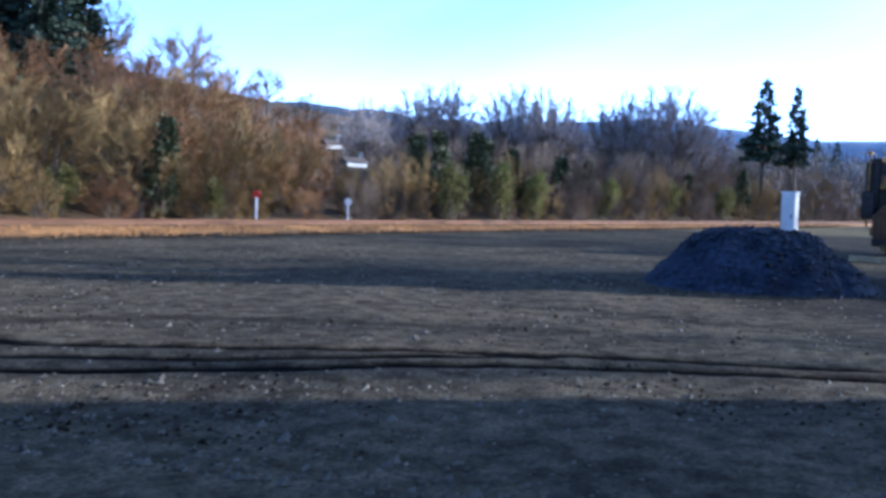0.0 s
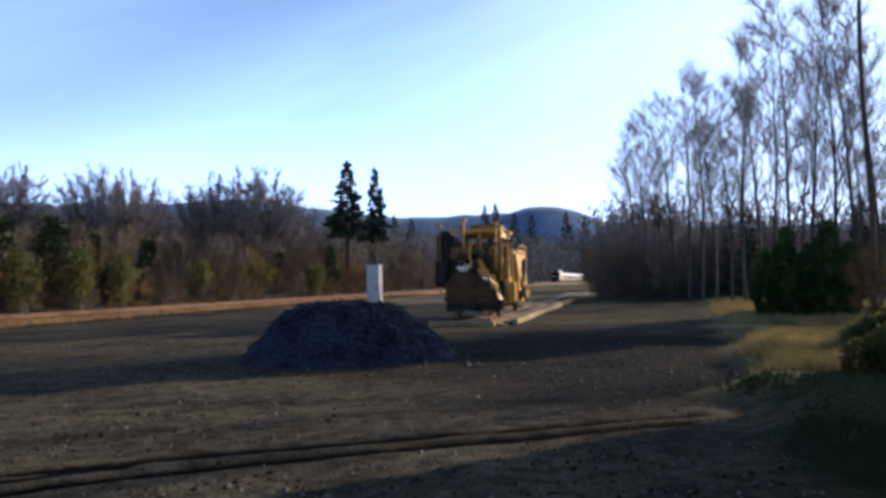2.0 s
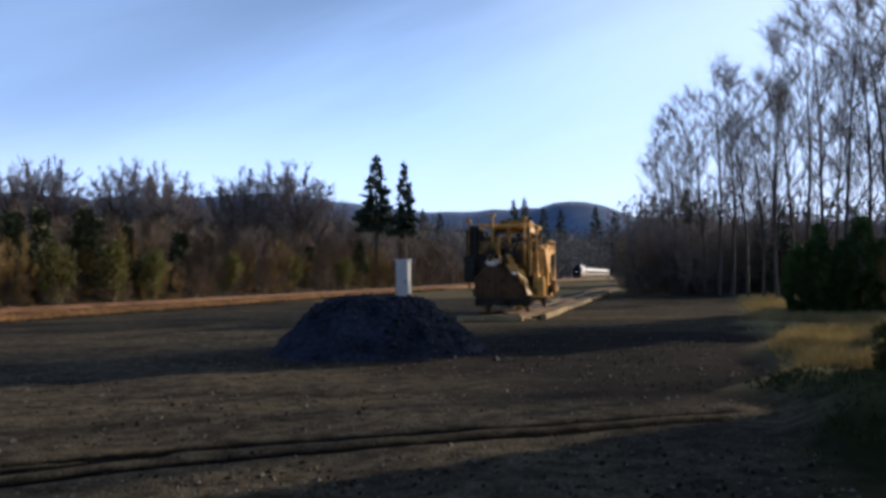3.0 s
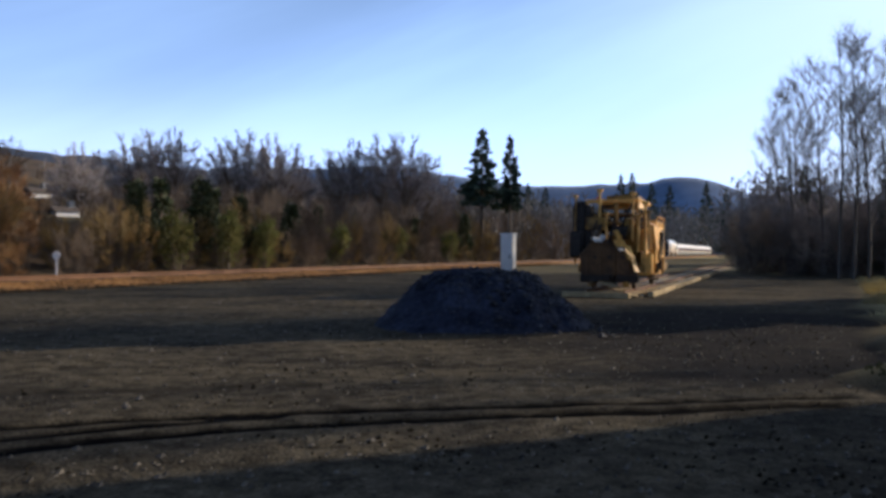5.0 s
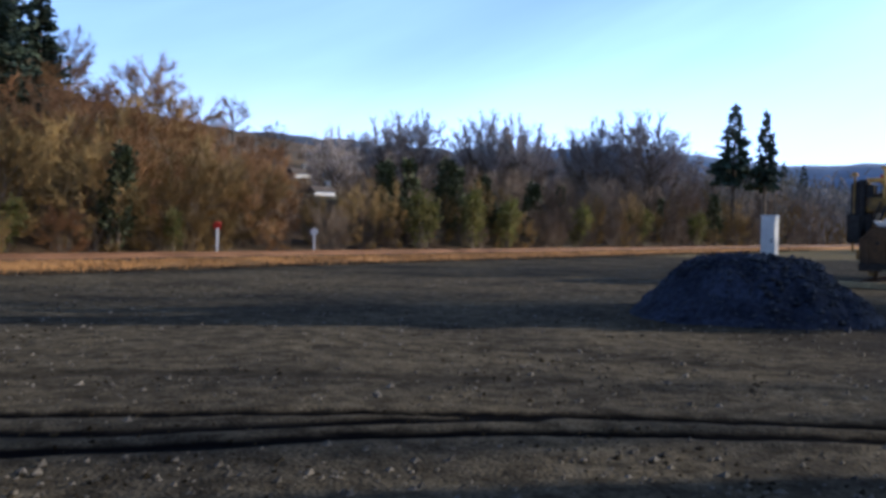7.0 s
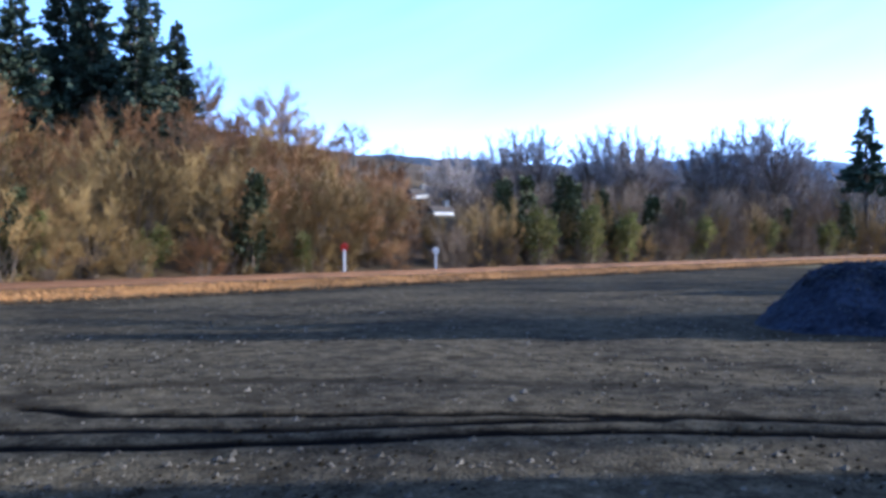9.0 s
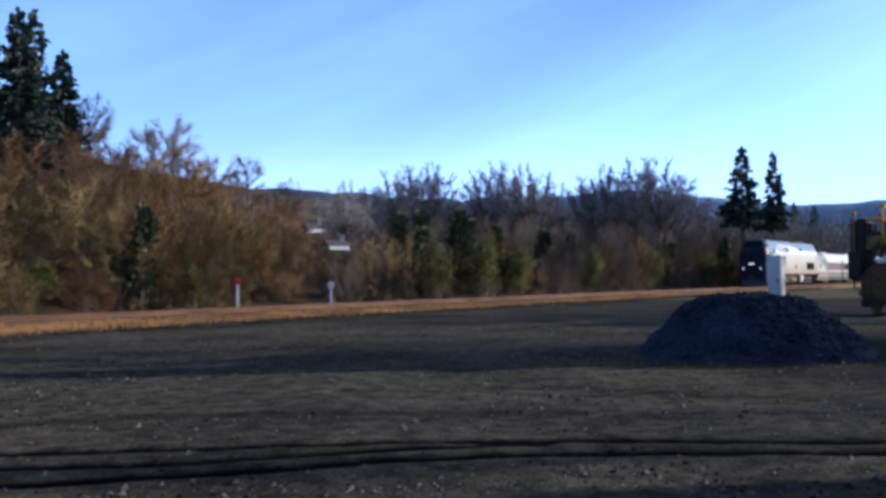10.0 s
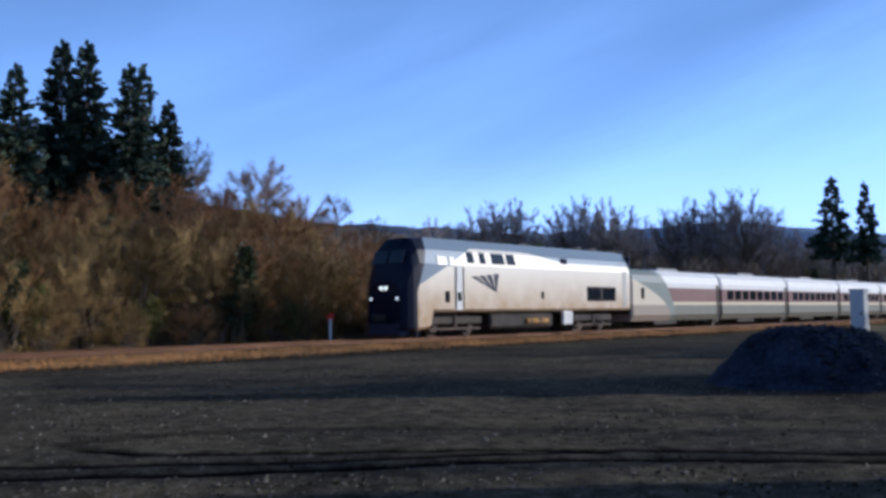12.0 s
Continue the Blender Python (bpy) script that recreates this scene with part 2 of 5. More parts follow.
M_GALV = mat("pale_grey_steel", (0.44, 0.43, 0.41), 0.5, metal=0.2, vary=0.12, scale=4)
M_CONC = mat("concrete", (0.36, 0.35, 0.33), 0.9, vary=0.2, scale=8)
M_YEL = mat("worn_yellow_paint", (0.90, 0.50, 0.11), 0.5, vary=0.35, scale=5, second=(0.62, 0.32, 0.08), patch=1.2, bump=0.004)
# Darker yellow with near-black patches.
M_YELD = mat("dull_yellow_steel", (0.50, 0.27, 0.05), 0.6, vary=0.5, scale=6, second=(0.10, 0.06, 0.03), patch=1.5)
# Hood yellow with the shade on the machine's front painted in.
M_HOOD = mat("shade_dark_yellow", (0.15, 0.078, 0.03), 0.65, vary=0.5, scale=6, second=(0.06, 0.032, 0.016), patch=1.5)
M_STEEL = mat("dark_greasy_steel", (0.045, 0.038, 0.034), 0.55, metal=0.4, vary=0.4, scale=8)
M_GLASS = mat("dark_glass", (0.012, 0.014, 0.018), 0.08, vary=0.05, scale=3, spec=0.6)
# Cab glass with the blue of reflected sky put into its base colour.
M_PANE = mat("sky_toned_glass", (0.05, 0.085, 0.14), 0.3, vary=0.1, scale=2, spec=0.3)
M_NAVY = mat("navy_paint", (0.012, 0.02, 0.05), 0.35, vary=0.2, scale=4, spec=0.4)
M_UNDER = mat("underframe_black", (0.03, 0.027, 0.025), 0.7, vary=0.4, scale=5, second=(0.07, 0.055, 0.045))
M_WHEEL = mat("wheel_steel", (0.10, 0.075, 0.06), 0.5, metal=0.5, vary=0.3, scale=8)
M_LAMP = mat("headlight_glow", (1.0, 0.93, 0.72), 0.3, vary=0.0, emit=2.0)
M_LAMP_DIM = mat("ditch_light", (1.0, 0.95, 0.82), 0.3, vary=0.0, emit=0.8)
M_SIDING = mat("station_siding", (0.30, 0.25, 0.2), 0.85, vary=0.2, scale=4)
M_HOUSE = mat("house_paint", (0.84, 0.82, 0.79), 0.7, vary=0.1, scale=2)
M_ROOF = mat("house_roof", (0.15, 0.125, 0.11), 0.9, vary=0.3, scale=2)


def loco_material():
    """Silver body with slate-blue roof that sweeps down behind the cab, a navy nose and road dirt low down."""
    m = bpy.data.materials.new("locomotive_livery")
    m.use_nodes = True
    n, l = m.node_tree.nodes, m.node_tree.links
    p = n["Principled BSDF"]
    tc, sep = n.new("ShaderNodeTexCoord"), n.new("ShaderNodeSeparateXYZ")
    l.new(tc.outputs["Object"], sep.inputs[0])
    x, z = sep.outputs["X"], sep.outputs["Z"]
    sweep = n.new("ShaderNodeMapRange")
    for key, v in (("From Min", 0.9), ("From Max", 5.0), ("To Min", 2.30), ("To Max", 4.05)):
        sweep.inputs[key].default_value = v
    l.new(x, sweep.inputs["Value"])
    tail = n.new("ShaderNodeMapRange")
    tail.interpolation_type = "SMOOTHSTEP"
    for key, v in (("From Min", 9.0), ("From Max", 14.0), ("To Min", 0.0), ("To Max", -0.45)):
        tail.inputs[key].default_value = v
    l.new(x, tail.inputs["Value"])
    upper = math_node(n, l, "GREATER_THAN", z, math_node(n, l, "ADD", sweep.outputs["Result"], tail.outputs["Result"]))
    grime = n.new("ShaderNodeTexNoise")
    grime.inputs["Scale"].default_value, grime.inputs["Detail"].default_value = 1.6, 6
    l.new(tc.outputs["Object"], grime.inputs["Vector"])
    low = n.new("ShaderNodeMapRange")
    for key, v in (("From Min", 3.2), ("From Max", 0.9), ("To Min", 0.0), ("To Max", 1.2)):
        low.inputs[key].default_value = v
    l.new(z, low.inputs["Value"])
    dirt = math_node(n, l, "MULTIPLY", low.outputs["Result"], math_node(n, l, "ADD", grime.outputs["Fac"], 0.25))
    silver = blend(n, l, dirt, (0.84, 0.775, 0.66), (0.42, 0.28, 0.15))
    c = blend(n, l, upper, silver, (0.20, 0.25, 0.31))
    front = math_node(n, l, "LESS_THAN", x, math_node(n, l, "ADD", 0.8, math_node(n, l, "MULTIPLY", math_node(n, l, "MAXIMUM", math_node(n, l, "SUBTRACT", z, 2.0), 0.0), 0.38)))
    c = blend(n, l, front, c, (0.002, 0.004, 0.018))
    l.new(c, p.inputs["Base Color"])
    p.inputs["Roughness"].default_value, p.inputs["Metallic"].default_value = 0.42, 0.05
    p.inputs["Specular IOR Level"].default_value = 0.22
    return m


def coach_material(swoop):
    """White above, maroon window band, cream line, grey-green skirt; the first car has a green fin."""
    m = bpy.data.materials.new("coach_livery")
    m.use_nodes = True
    n, l = m.node_tree.nodes, m.node_tree.links
    p = n["Principled BSDF"]
    tc, sep = n.new("ShaderNodeTexCoord"), n.new("ShaderNodeSeparateXYZ")
    l.new(tc.outputs["Object"], sep.inputs[0])
    x, z = sep.outputs["X"], sep.outputs["Z"]
    grime = n.new("ShaderNodeTexNoise")
    grime.inputs["Scale"].default_value, grime.inputs["Detail"].default_value = 1.3, 5
    l.new(tc.outputs["Object"], grime.inputs["Vector"])
    c = blend(n, l, math_node(n, l, "GREATER_THAN", z, 1.30), (0.13, 0.135, 0.11), (0.66, 0.57, 0.38))
    c = blend(n, l, math_node(n, l, "GREATER_THAN", z, 1.48), c, (0.135, 0.036, 0.036))
    c = blend(n, l, math_node(n, l, "GREATER_THAN", z, 2.28), c, (0.80, 0.79, 0.77))
    if swoop:
        arc = math_node(n, l, "SUBTRACT", 5.9, math_node(n, l, "MULTIPLY", math_node(n, l, "POWER", math_node(n, l, "MAXIMUM", math_node(n, l, "SUBTRACT", z, 0.6), 0.0), 1.6), 0.45))
        fin = math_node(n, l, "LESS_THAN", x, arc)
        c = blend(n, l, fin, c, (0.15, 0.19, 0.18))
        arc2 = math_node(n, l, "SUBTRACT", 5.2, math_node(n, l, "MULTIPLY", math_node(n, l, "POWER", math_node(n, l, "MAXIMUM", math_node(n, l, "SUBTRACT", z, 0.6), 0.0), 2.0), 1.15))
        c = blend(n, l, math_node(n, l, "LESS_THAN", x, arc2), c, blend(n, l, math_node(n, l, "GREATER_THAN", z, 1.3), (0.30, 0.24, 0.19), (0.66, 0.58, 0.44)))
    c = blend(n, l, math_node(n, l, "MULTIPLY", grime.outputs["Fac"], 0.3), c, (0.30, 0.25, 0.19))
    l.new(c, p.inputs["Base Color"])
    p.inputs["Roughness"].default_value = 0.55
    return m


# ---- mesh building ----
class Mesh:
    """Plain vertex and face lists, for solid pieces of one part."""

    def __init__(self):
        self.v, self.f = [], []

    def box(self, x0, x1, y0, y1, z0, z1, b=0.0, m=None):
        """A box with its edges cut by b."""
        o = len(self.v)
        if b <= 0:
            pts = [(x, y, z) for z in (z0, z1) for y in (y0, y1) for x in (x0, x1)]
            fs = [(0, 2, 3, 1), (4, 5, 7, 6), (0, 1, 5, 4), (2, 6, 7, 3), (0, 4, 6, 2), (1, 3, 7, 5)]
        else:
            ring = lambda i, z: [(x0 + b, y0 + i, z), (x1 - b, y0 + i, z), (x1 - i, y0 + b, z), (x1 - i, y1 - b, z),
                                 (x1 - b, y1 - i, z), (x0 + b, y1 - i, z), (x0 + i, y1 - b, z), (x0 + i, y0 + b, z)]
            pts = ring(b, z0) + ring(0, z0 + b) + ring(0, z1 - b) + ring(b, z1)
            fs = [tuple(range(7, -1, -1)), tuple(range(24, 32))]
            for r in range(3):
                fs += [(r * 8 + i, r * 8 + (i + 1) % 8, r * 8 + 8 + (i + 1) % 8, r * 8 + 8 + i) for i in range(8)]
        self.v += [tuple(m @ Vector(p)) for p in pts] if m else pts
        self.f += [tuple(i + o for i in q) for q in fs]
        return self

    def tube(self, a, b, ra, rb, n=6, caps=True):
        a, b = Vector(a), Vector(b)
        d = (b - a).normalized()
        u = d.orthogonal().normalized()
        w = d.cross(u)
        o = len(self.v)
        ring = [(math.cos(2 * math.pi * i / n), math.sin(2 * math.pi * i / n)) for i in range(n)]
        self.v += [tuple(a + (u * c + w * s) * ra) for c, s in ring]
        if rb <= 0:
            self.v.append(tuple(b))
            self.f += [(o + i, o + (i + 1) % n, o + n) for i in range(n)]
            return self
        self.v += [tuple(b + (u * c + w * s) * rb) for c, s in ring]
        self.f += [(o + i, o + (i + 1) % n, o + n + (i + 1) % n, o + n + i) for i in range(n)]
        if caps:
            self.f += [tuple(range(o + n - 1, o - 1, -1)), tuple(range(o + n, o + 2 * n))]
        return self

    def twig(self, a, b, r):
        """A thin sprig: two long faces that meet along an edge."""
        a, b = Vector(a), Vector(b)
        u = (b - a).orthogonal().normalized() * r
        w = (b - a).normalized().cross(u)
        o = len(self.v)
        self.v += [tuple(a + u), tuple(a - u * 0.5 + w * 0.87), tuple(a - u * 0.5 - w * 0.87), tuple(b)]
        self.f += [(o, o + 1, o + 3), (o + 1, o + 2, o + 3)]

    def loft(self, sections, caps=True):
        """Joins rings of equal counts."""
        o, n = len(self.v), len(sections[0])
        for s in sections:
            self.v += [tuple(p) for p in s]
        for k in range(len(sections) - 1):
            self.f += [(o + k * n + i, o + k * n + (i + 1) % n, o + k * n + n + (i + 1) % n, o + k * n + n + i) for i in range(n)]
        if caps:
            self.f += [tuple(range(o + n - 1, o - 1, -1)), tuple(range(o + (len(sections) - 1) * n, o + len(sections) * n))]
        return self

    def stone(self, c, r, rng):
        """A rough lump of eight faces."""
        o = len(self.v)
        j = lambda: r * rng.uniform(0.6, 1.25)
        x, y, z = c
        self.v += [(x + j(), y, z), (x, y + j(), z), (x - j(), y, z), (x, y - j(), z), (x + j() * .3, y + j() * .2, z + j() * .8), (x, y, z - r * 0.5)]
        self.f += [(o, o + 1, o + 4), (o + 1, o + 2, o + 4), (o + 2, o + 3, o + 4), (o + 3, o, o + 4),
                   (o + 1, o, o + 5), (o + 2, o + 1, o + 5), (o + 3, o + 2, o + 5), (o, o + 3, o + 5)]

    def leaf(self, c, d, size, rng):
        """A small folded spray: two triangles that meet along its rib."""
        c, d = Vector(c), Vector(d)
        s = d.cross(Vector((rng.uniform(-1, 1), rng.uniform(-1, 1), rng.uniform(-1, 1)))).normalized() * size * 0.45
        up = d.cross(s).normalized() * size * 0.2
        o = len(self.v)
        self.v += [tuple(c), tuple(c + d * size), tuple(c + d * size * 0.5 + s + up), tuple(c + d * size * 0.5 - s + up)]
        self.f += [(o, o + 2, o + 1), (o, o + 1, o + 3)]

    def data(self, name, material, smooth=False):
        me = bpy.data.meshes.new(name)
        me.from_pydata(self.v, [], self.f)
        me.materials.append(material)
        if smooth:
            me.shade_smooth()
        return me


def part(name, mesh, material, parent, label="", smooth=False):
    ob = new(name, mesh.data(name, material, smooth))
    ob.parent = parent
    return tagged(ob, label)


def thing(name, label, category, group="", m=None):
    ob = new(name)
    ob.empty_display_size = 0.2
    if m is not None:
        ob.matrix_world = m
    return tagged(ob, label, category, group)


# ---- the lot ----
TRACK_TURN = 23.69
TU = Vector((math.sin(radians(TRACK_TURN)), math.cos(radians(TRACK_TURN)), 0))   # along the rails, away
TN = Vector((TU.y, -TU.x, 0))                                                     # towards the lot
T0 = Vector((-16.3, 40.3, 0))                                                     # on the main track's centre line
RAIL_Z = 0.45


def on_track(s, side=0.0, z=0.0):
    p = T0 + TU * s + TN * side
    return Vector((p.x, p.y, z))


def seg_dist(x, y, pts):
    best = 1e9
    for (ax, ay), (bx, by) in zip(pts, pts[1:]):
        dx, dy = bx - ax, by - ay
        k = max(0.0, min(1.0, ((x - ax) * dx + (y - ay) * dy) / (dx * dx + dy * dy)))
        best = min(best, math.hypot(x - ax - k * dx, y - ay - k * dy))
    return best


RUTS = [[(-7.3, 7.75), (-6.3, 7.72), (-4.5, 8.4), (-2.66, 9.1), (-1.0, 9.5), (0.2, 9.72), (1.7, 9.85), (3.8, 10.1), (5.2, 10.3)],
        [(-10, 4.6), (-7.6, 5.65), (-6.2, 6.32), (-4.6, 7.05), (-3.5, 7.6), (-2.5, 8.2), (-1.6, 8.62), (0.0, 9.1), (1.75, 9.34), (3.7, 9.62), (4.8, 9.8)],
        [(-9.5, 5.7), (-6.3, 6.98), (-4.3, 7.75), (-3.2, 8.32), (-2.1, 8.92), (-1.2, 9.3)],
        [(-7.3, 7.75), (-8.1, 8.25), (-7.9, 8.75), (-7.2, 9.4), (-6.1, 10.1), (-4.0, 10.8), (-1.0, 11.4)],
        [(-4.4, 13.0), (-3.0, 13.2), (-1.2, 13.9), (0.5, 13.2), (1.8, 13.0)]]


def turf_at(x, y):
    """Share of grass: the right-hand bank and all ground beyond the railway."""
    edge = 4.3 + 0.52 * max(y - 8, 0) - (0.4 if y < 12 else 0) + 1.2 * noise.noise((x * 0.3, y * 0.3, 3))
    a = max(0.0, min(1.0, (x - edge) / 1.5))
    if y > 62:
        a = max(a, min(1.0, (y - 62) / 10) * 0.3)
    side = (Vector((x, y, 0)) - T0).dot(TN)
    return max(a, 1.0 if side < -3.5 else 0.0)


def turf_rise(x, y, g):
    """The bank swells close by and runs out flat further off."""
    k = max(0.0, min(1.0, (24 - y) / 10))
    return g * (0.10 + 0.25 * k + (0.06 + 0.18 * k) * noise.noise((x * 0.2, y * 0.2, 8)))


def spill_shade_at(x, y):
    """Share of dark millings trodden into the lot, and of shade painted there, between the heap and the bank."""
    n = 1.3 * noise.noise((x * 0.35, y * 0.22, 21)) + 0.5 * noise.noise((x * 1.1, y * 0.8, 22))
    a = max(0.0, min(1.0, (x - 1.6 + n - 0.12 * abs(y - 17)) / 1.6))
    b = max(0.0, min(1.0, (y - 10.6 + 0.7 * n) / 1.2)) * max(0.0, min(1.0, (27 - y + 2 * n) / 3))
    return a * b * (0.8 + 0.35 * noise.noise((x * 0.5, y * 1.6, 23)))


def ground():
    xs = [-2500, -900, -300, -120, -60, -40] + list(np.arange(-30, -11, 0.5)) + list(np.arange(-11, 9, 0.12)) + list(np.arange(9, 34, 0.5)) + [36, 40, 50, 70, 110, 200, 500, 1200, 2500]
    ys = [-2500, -500, -100, -30, -10] + list(np.arange(-4, 4.5, 0.5)) + list(np.arange(4.5, 11, 0.06)) + list(np.arange(11, 12.5, 0.1)) + list(np.arange(12.5, 26, 0.25)) + list(np.arange(26, 64, 0.7)) + [66, 70, 76, 85, 100, 130, 200, 400, 900, 1600, 2500]
    v, rut, turf, shaded_green, spill_shade = [], [], [], [], []
    for y in ys:
        for x in xs:
            near = abs(x) < 36 and -6 < y < 66
            z, r, g = 0.0, 0.0, (turf_at(x, y) if abs(x) < 300 and -50 < y < 400 else 1.0)
            if near:
                z = 0.03 * noise.noise((x * 0.25, y * 0.25, 0)) + 0.018 * noise.noise((x * 1.3, y * 1.3, 1)) + 0.005 * noise.noise((x * 3, y * 3, 2))
                if 4 < y < 15 and -10 < x < 6:
                    for k, line in enumerate(RUTS):
                        d = seg_dist(x, y + 0.07 * noise.noise((x * .8, y * .8, 5)), line)
                        w = (0.13, 0.14, 0.13, 0.24, 0.3)[k]
                        depth = (2.2, 2.2, 1.8, 0.5, 0.45)[k]
                        wear = depth * max(0.0, 1 - (d / w) ** 4) * (0.85 + 0.5 * noise.noise((x * 0.5, y * 0.5, 7)))
                        r = max(r, wear)
                        z += 0.004 * depth * math.exp(-((d - 0.27) / 0.09) ** 2) - 0.018 * max(0.0, wear)
                if x > 5 and g > 0:
                    z += turf_rise(x, y, g)
            v.append((x, y, z))
            rut.append(max(0.0, min(1.0, r)))
            turf.append(g)
            spill_shade.append(max(0.0, min(1.0, spill_shade_at(x, y))) if near else 0.0)
            shaded_green.append(max(0.0, min(1.0, (12.2 - y + 0.6 * noise.noise((x * 0.7, y * 0.7, 12))) / 1.5)) if x > 0 else 0.0)
    w = len(xs)
    f = [(j * w + i, j * w + i + 1, (j + 1) * w + i + 1, (j + 1) * w + i) for j in range(len(ys) - 1) for i in range(w - 1)]
    me = bpy.data.meshes.new("ground")
    me.from_pydata(v, [], f)
    me.materials.append(M_GROUND)
    for key, values in (("rut", rut), ("turf", turf), ("shaded_green", shaded_green), ("spill_shade", spill_shade)):
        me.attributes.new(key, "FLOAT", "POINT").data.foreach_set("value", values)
    me.shade_smooth()
    tagged(new("ground", me), "packed grey-brown gravel lot with muddy tyre ruts", "ground", kind="structure")


ground()


def loose_stones():
    rng = random.Random(4)
    m = Mesh()
    for _ in range(9000):
        y = 4.5 + 26 * rng.random() ** 1.7
        x = rng.uniform(-0.95, 0.55) * (y + 4)
        if turf_at(x, y) < 0.5 and not (4 < y < 13 and min(seg_dist(x, y, r) for r in RUTS) < 0.24):
            m.stone((x, y, 0.005), rng.choice((0.012, 0.016, 0.022, 0.03, 0.045 if rng.random() < 0.4 else 0.02)), rng)
    tagged(new("gravel", m.data("gravel", M_STONE)), "loose pale stones scattered over the lot", "gravel", kind="stuff")


loose_stones()


def earth_clods():
    rng = random.Random(14)
    m = Mesh()
    for _ in range(4200):
        y = 5.0 + 24 * rng.random() ** 1.5
        x = rng.uniform(-0.95, 0.5) * (y + 3)
        if turf_at(x, y) < 0.4 and noise.noise((x * 0.45, y * 0.45, 31)) > -0.05:
            m.stone((x, y, 0.0), rng.choice((0.014, 0.018, 0.025, 0.034)), rng)
    tagged(new("earth_clods", m.data("earth_clods", M_EARTH)), "dark damp clods of earth over the lot", "clods", kind="stuff")


earth_clods()


# ---- railway ----
def ballast_bed(name, origin, s0, s1, height, label, wide=1.0, material=None):
    m, rng = Mesh(), random.Random(7)
    prof = [(4.0, -0.05), (3.0, height * 0.55), (2.1, height), (1.2, height + 0.03), (0, height), (-1.2, height + 0.03), (-2.1, height), (-4.0, -0.05)]
    steps = [s0 + (s1 - s0) * (k / 160) ** 1.5 for k in range(161)]
    rows = []
    for s in steps:
        rows.append([tuple(origin + TU * s + TN * (q * wide + 0.2 * noise.noise((s * 0.4, q, 1))) + Vector((0, 0, z + 0.05 * noise.noise((s * 0.9, q * 2, 4))))) for q, z in prof])
    o = len(prof)
    m.v = [p for r in rows for p in r]
    m.f = [(j * o + i, (j + 1) * o + i, (j + 1) * o + i + 1, j * o + i + 1) for j in range(len(rows) - 1) for i in range(o - 1)]
    return tagged(new(name, m.data(name, material or M_BALLAST, True)), label, "ballast", kind="structure")


ballast_bed("track_bed", T0, -60, 480, RAIL_Z - 0.22, "rust-stained stone ballast under the main track")


def ballast_stones():
    rng, m = random.Random(11), Mesh()
    for _ in range(9000):
        s = -32 + 120 * rng.random() ** 1.6
        q = rng.uniform(0.9, 4.1)
        z = (RAIL_Z - 0.22) * (1 if q < 2.1 else max(0.0, (4.0 - q) / 1.9))
        p = on_track(s, q, z + 0.02)
        m.stone(p, rng.choice((0.04, 0.06, 0.08)), rng)
    tagged(new("ballast_stones", m.data("ballast_stones", M_BALLAST_STONE)), "rusty crushed stones on the track shoulder", "ballast stones", kind="stuff")


ballast_stones()
RAIL_PROF = [(-0.07, -0.17), (0.07, -0.17), (0.07, -0.15), (0.012, -0.13), (0.012, -0.045), (0.037, -0.03), (0.037, -0.004), (0.03, 0.0),
             (-0.03, 0.0), (-0.037, -0.004), (-0.037, -0.03), (-0.012, -0.045), (-0.012, -0.13), (-0.07, -0.15)]


def rail_line(name, origin, s0, s1, z, label):
    t = thing(name, label, "railway track")
    tagged(t, kind="structure")
    for side in (-0.75, 0.75):
        m = Mesh()
        m.loft([[tuple(origin + TU * s + TN * (side + a) + Vector((0, 0, z + b))) for a, b in RAIL_PROF] for s in (s0, (s0 + s1) / 2, s1)])
        part("rail", m, M_RAIL, t)
    return t


def ties(parent, origin, s0, count, z):
    m = Mesh().box(-0.11, 0.11, -1.3, 1.3, -0.17, 0, 0.012)
    me = m.data("tie", M_TIE)
    for k in range(count):
        ob = new("tie", me)
        p = origin + TU * (s0 + 0.55 * k)
        ob.matrix_world = pose(p.x, p.y, z, 0, 0, 90 - TRACK_TURN + 0.0)
        ob.parent = parent


main = rail_line("main_track", T0, -60, 480, RAIL_Z, "rusty running rails of the main line on ballast")
S0 = Vector((8.12, 33.84, 0))      # end of the siding, under the machine
ballast_bed("siding_bed", S0, -1.2, 130, 0.1, "low tan ballast under the siding", 0.4, M_TAN)
side_track = rail_line("siding", S0, -0.8, 130, 0.24, "short rusty siding that ends beside the gravel heap")


def timbers():
    """Pale baulks, added for the sunlit line beside the siding, and laid across its end."""
    rng = random.Random(52)
    base = None
    spots = [(-0.6 + 4.1 * k, 1.62 + rng.uniform(-0.05, 0.05), 0.11, rng.uniform(-1.2, 1.2)) for k in range(10)]
    for s, q, z, turn in spots + [(-1.5, 0.35, 0.1, 96), (-1.9, 1.1, 0.1, 78)]:
        p = S0 + TU * s + TN * q
        at = pose(p.x, p.y, z, 0, 0, 90 - TRACK_TURN + turn)
        if base is None:
            base = tagged(new("timber_baulk", Mesh().box(0, 3.9, -0.11, 0.11, -0.1, 0.1, 0.015).data("timber_baulk", M_TIMBER)),
                          "pale timber baulk, added for the siding's sunlit edge", "timber", "timbers along the siding")
            base.matrix_world = at
        else:
            copy_thing(base, Matrix.Identity(4)).matrix_world = at @ Matrix.Diagonal((0.45 if abs(turn) > 20 else 1, 1, 1, 1))


timbers()


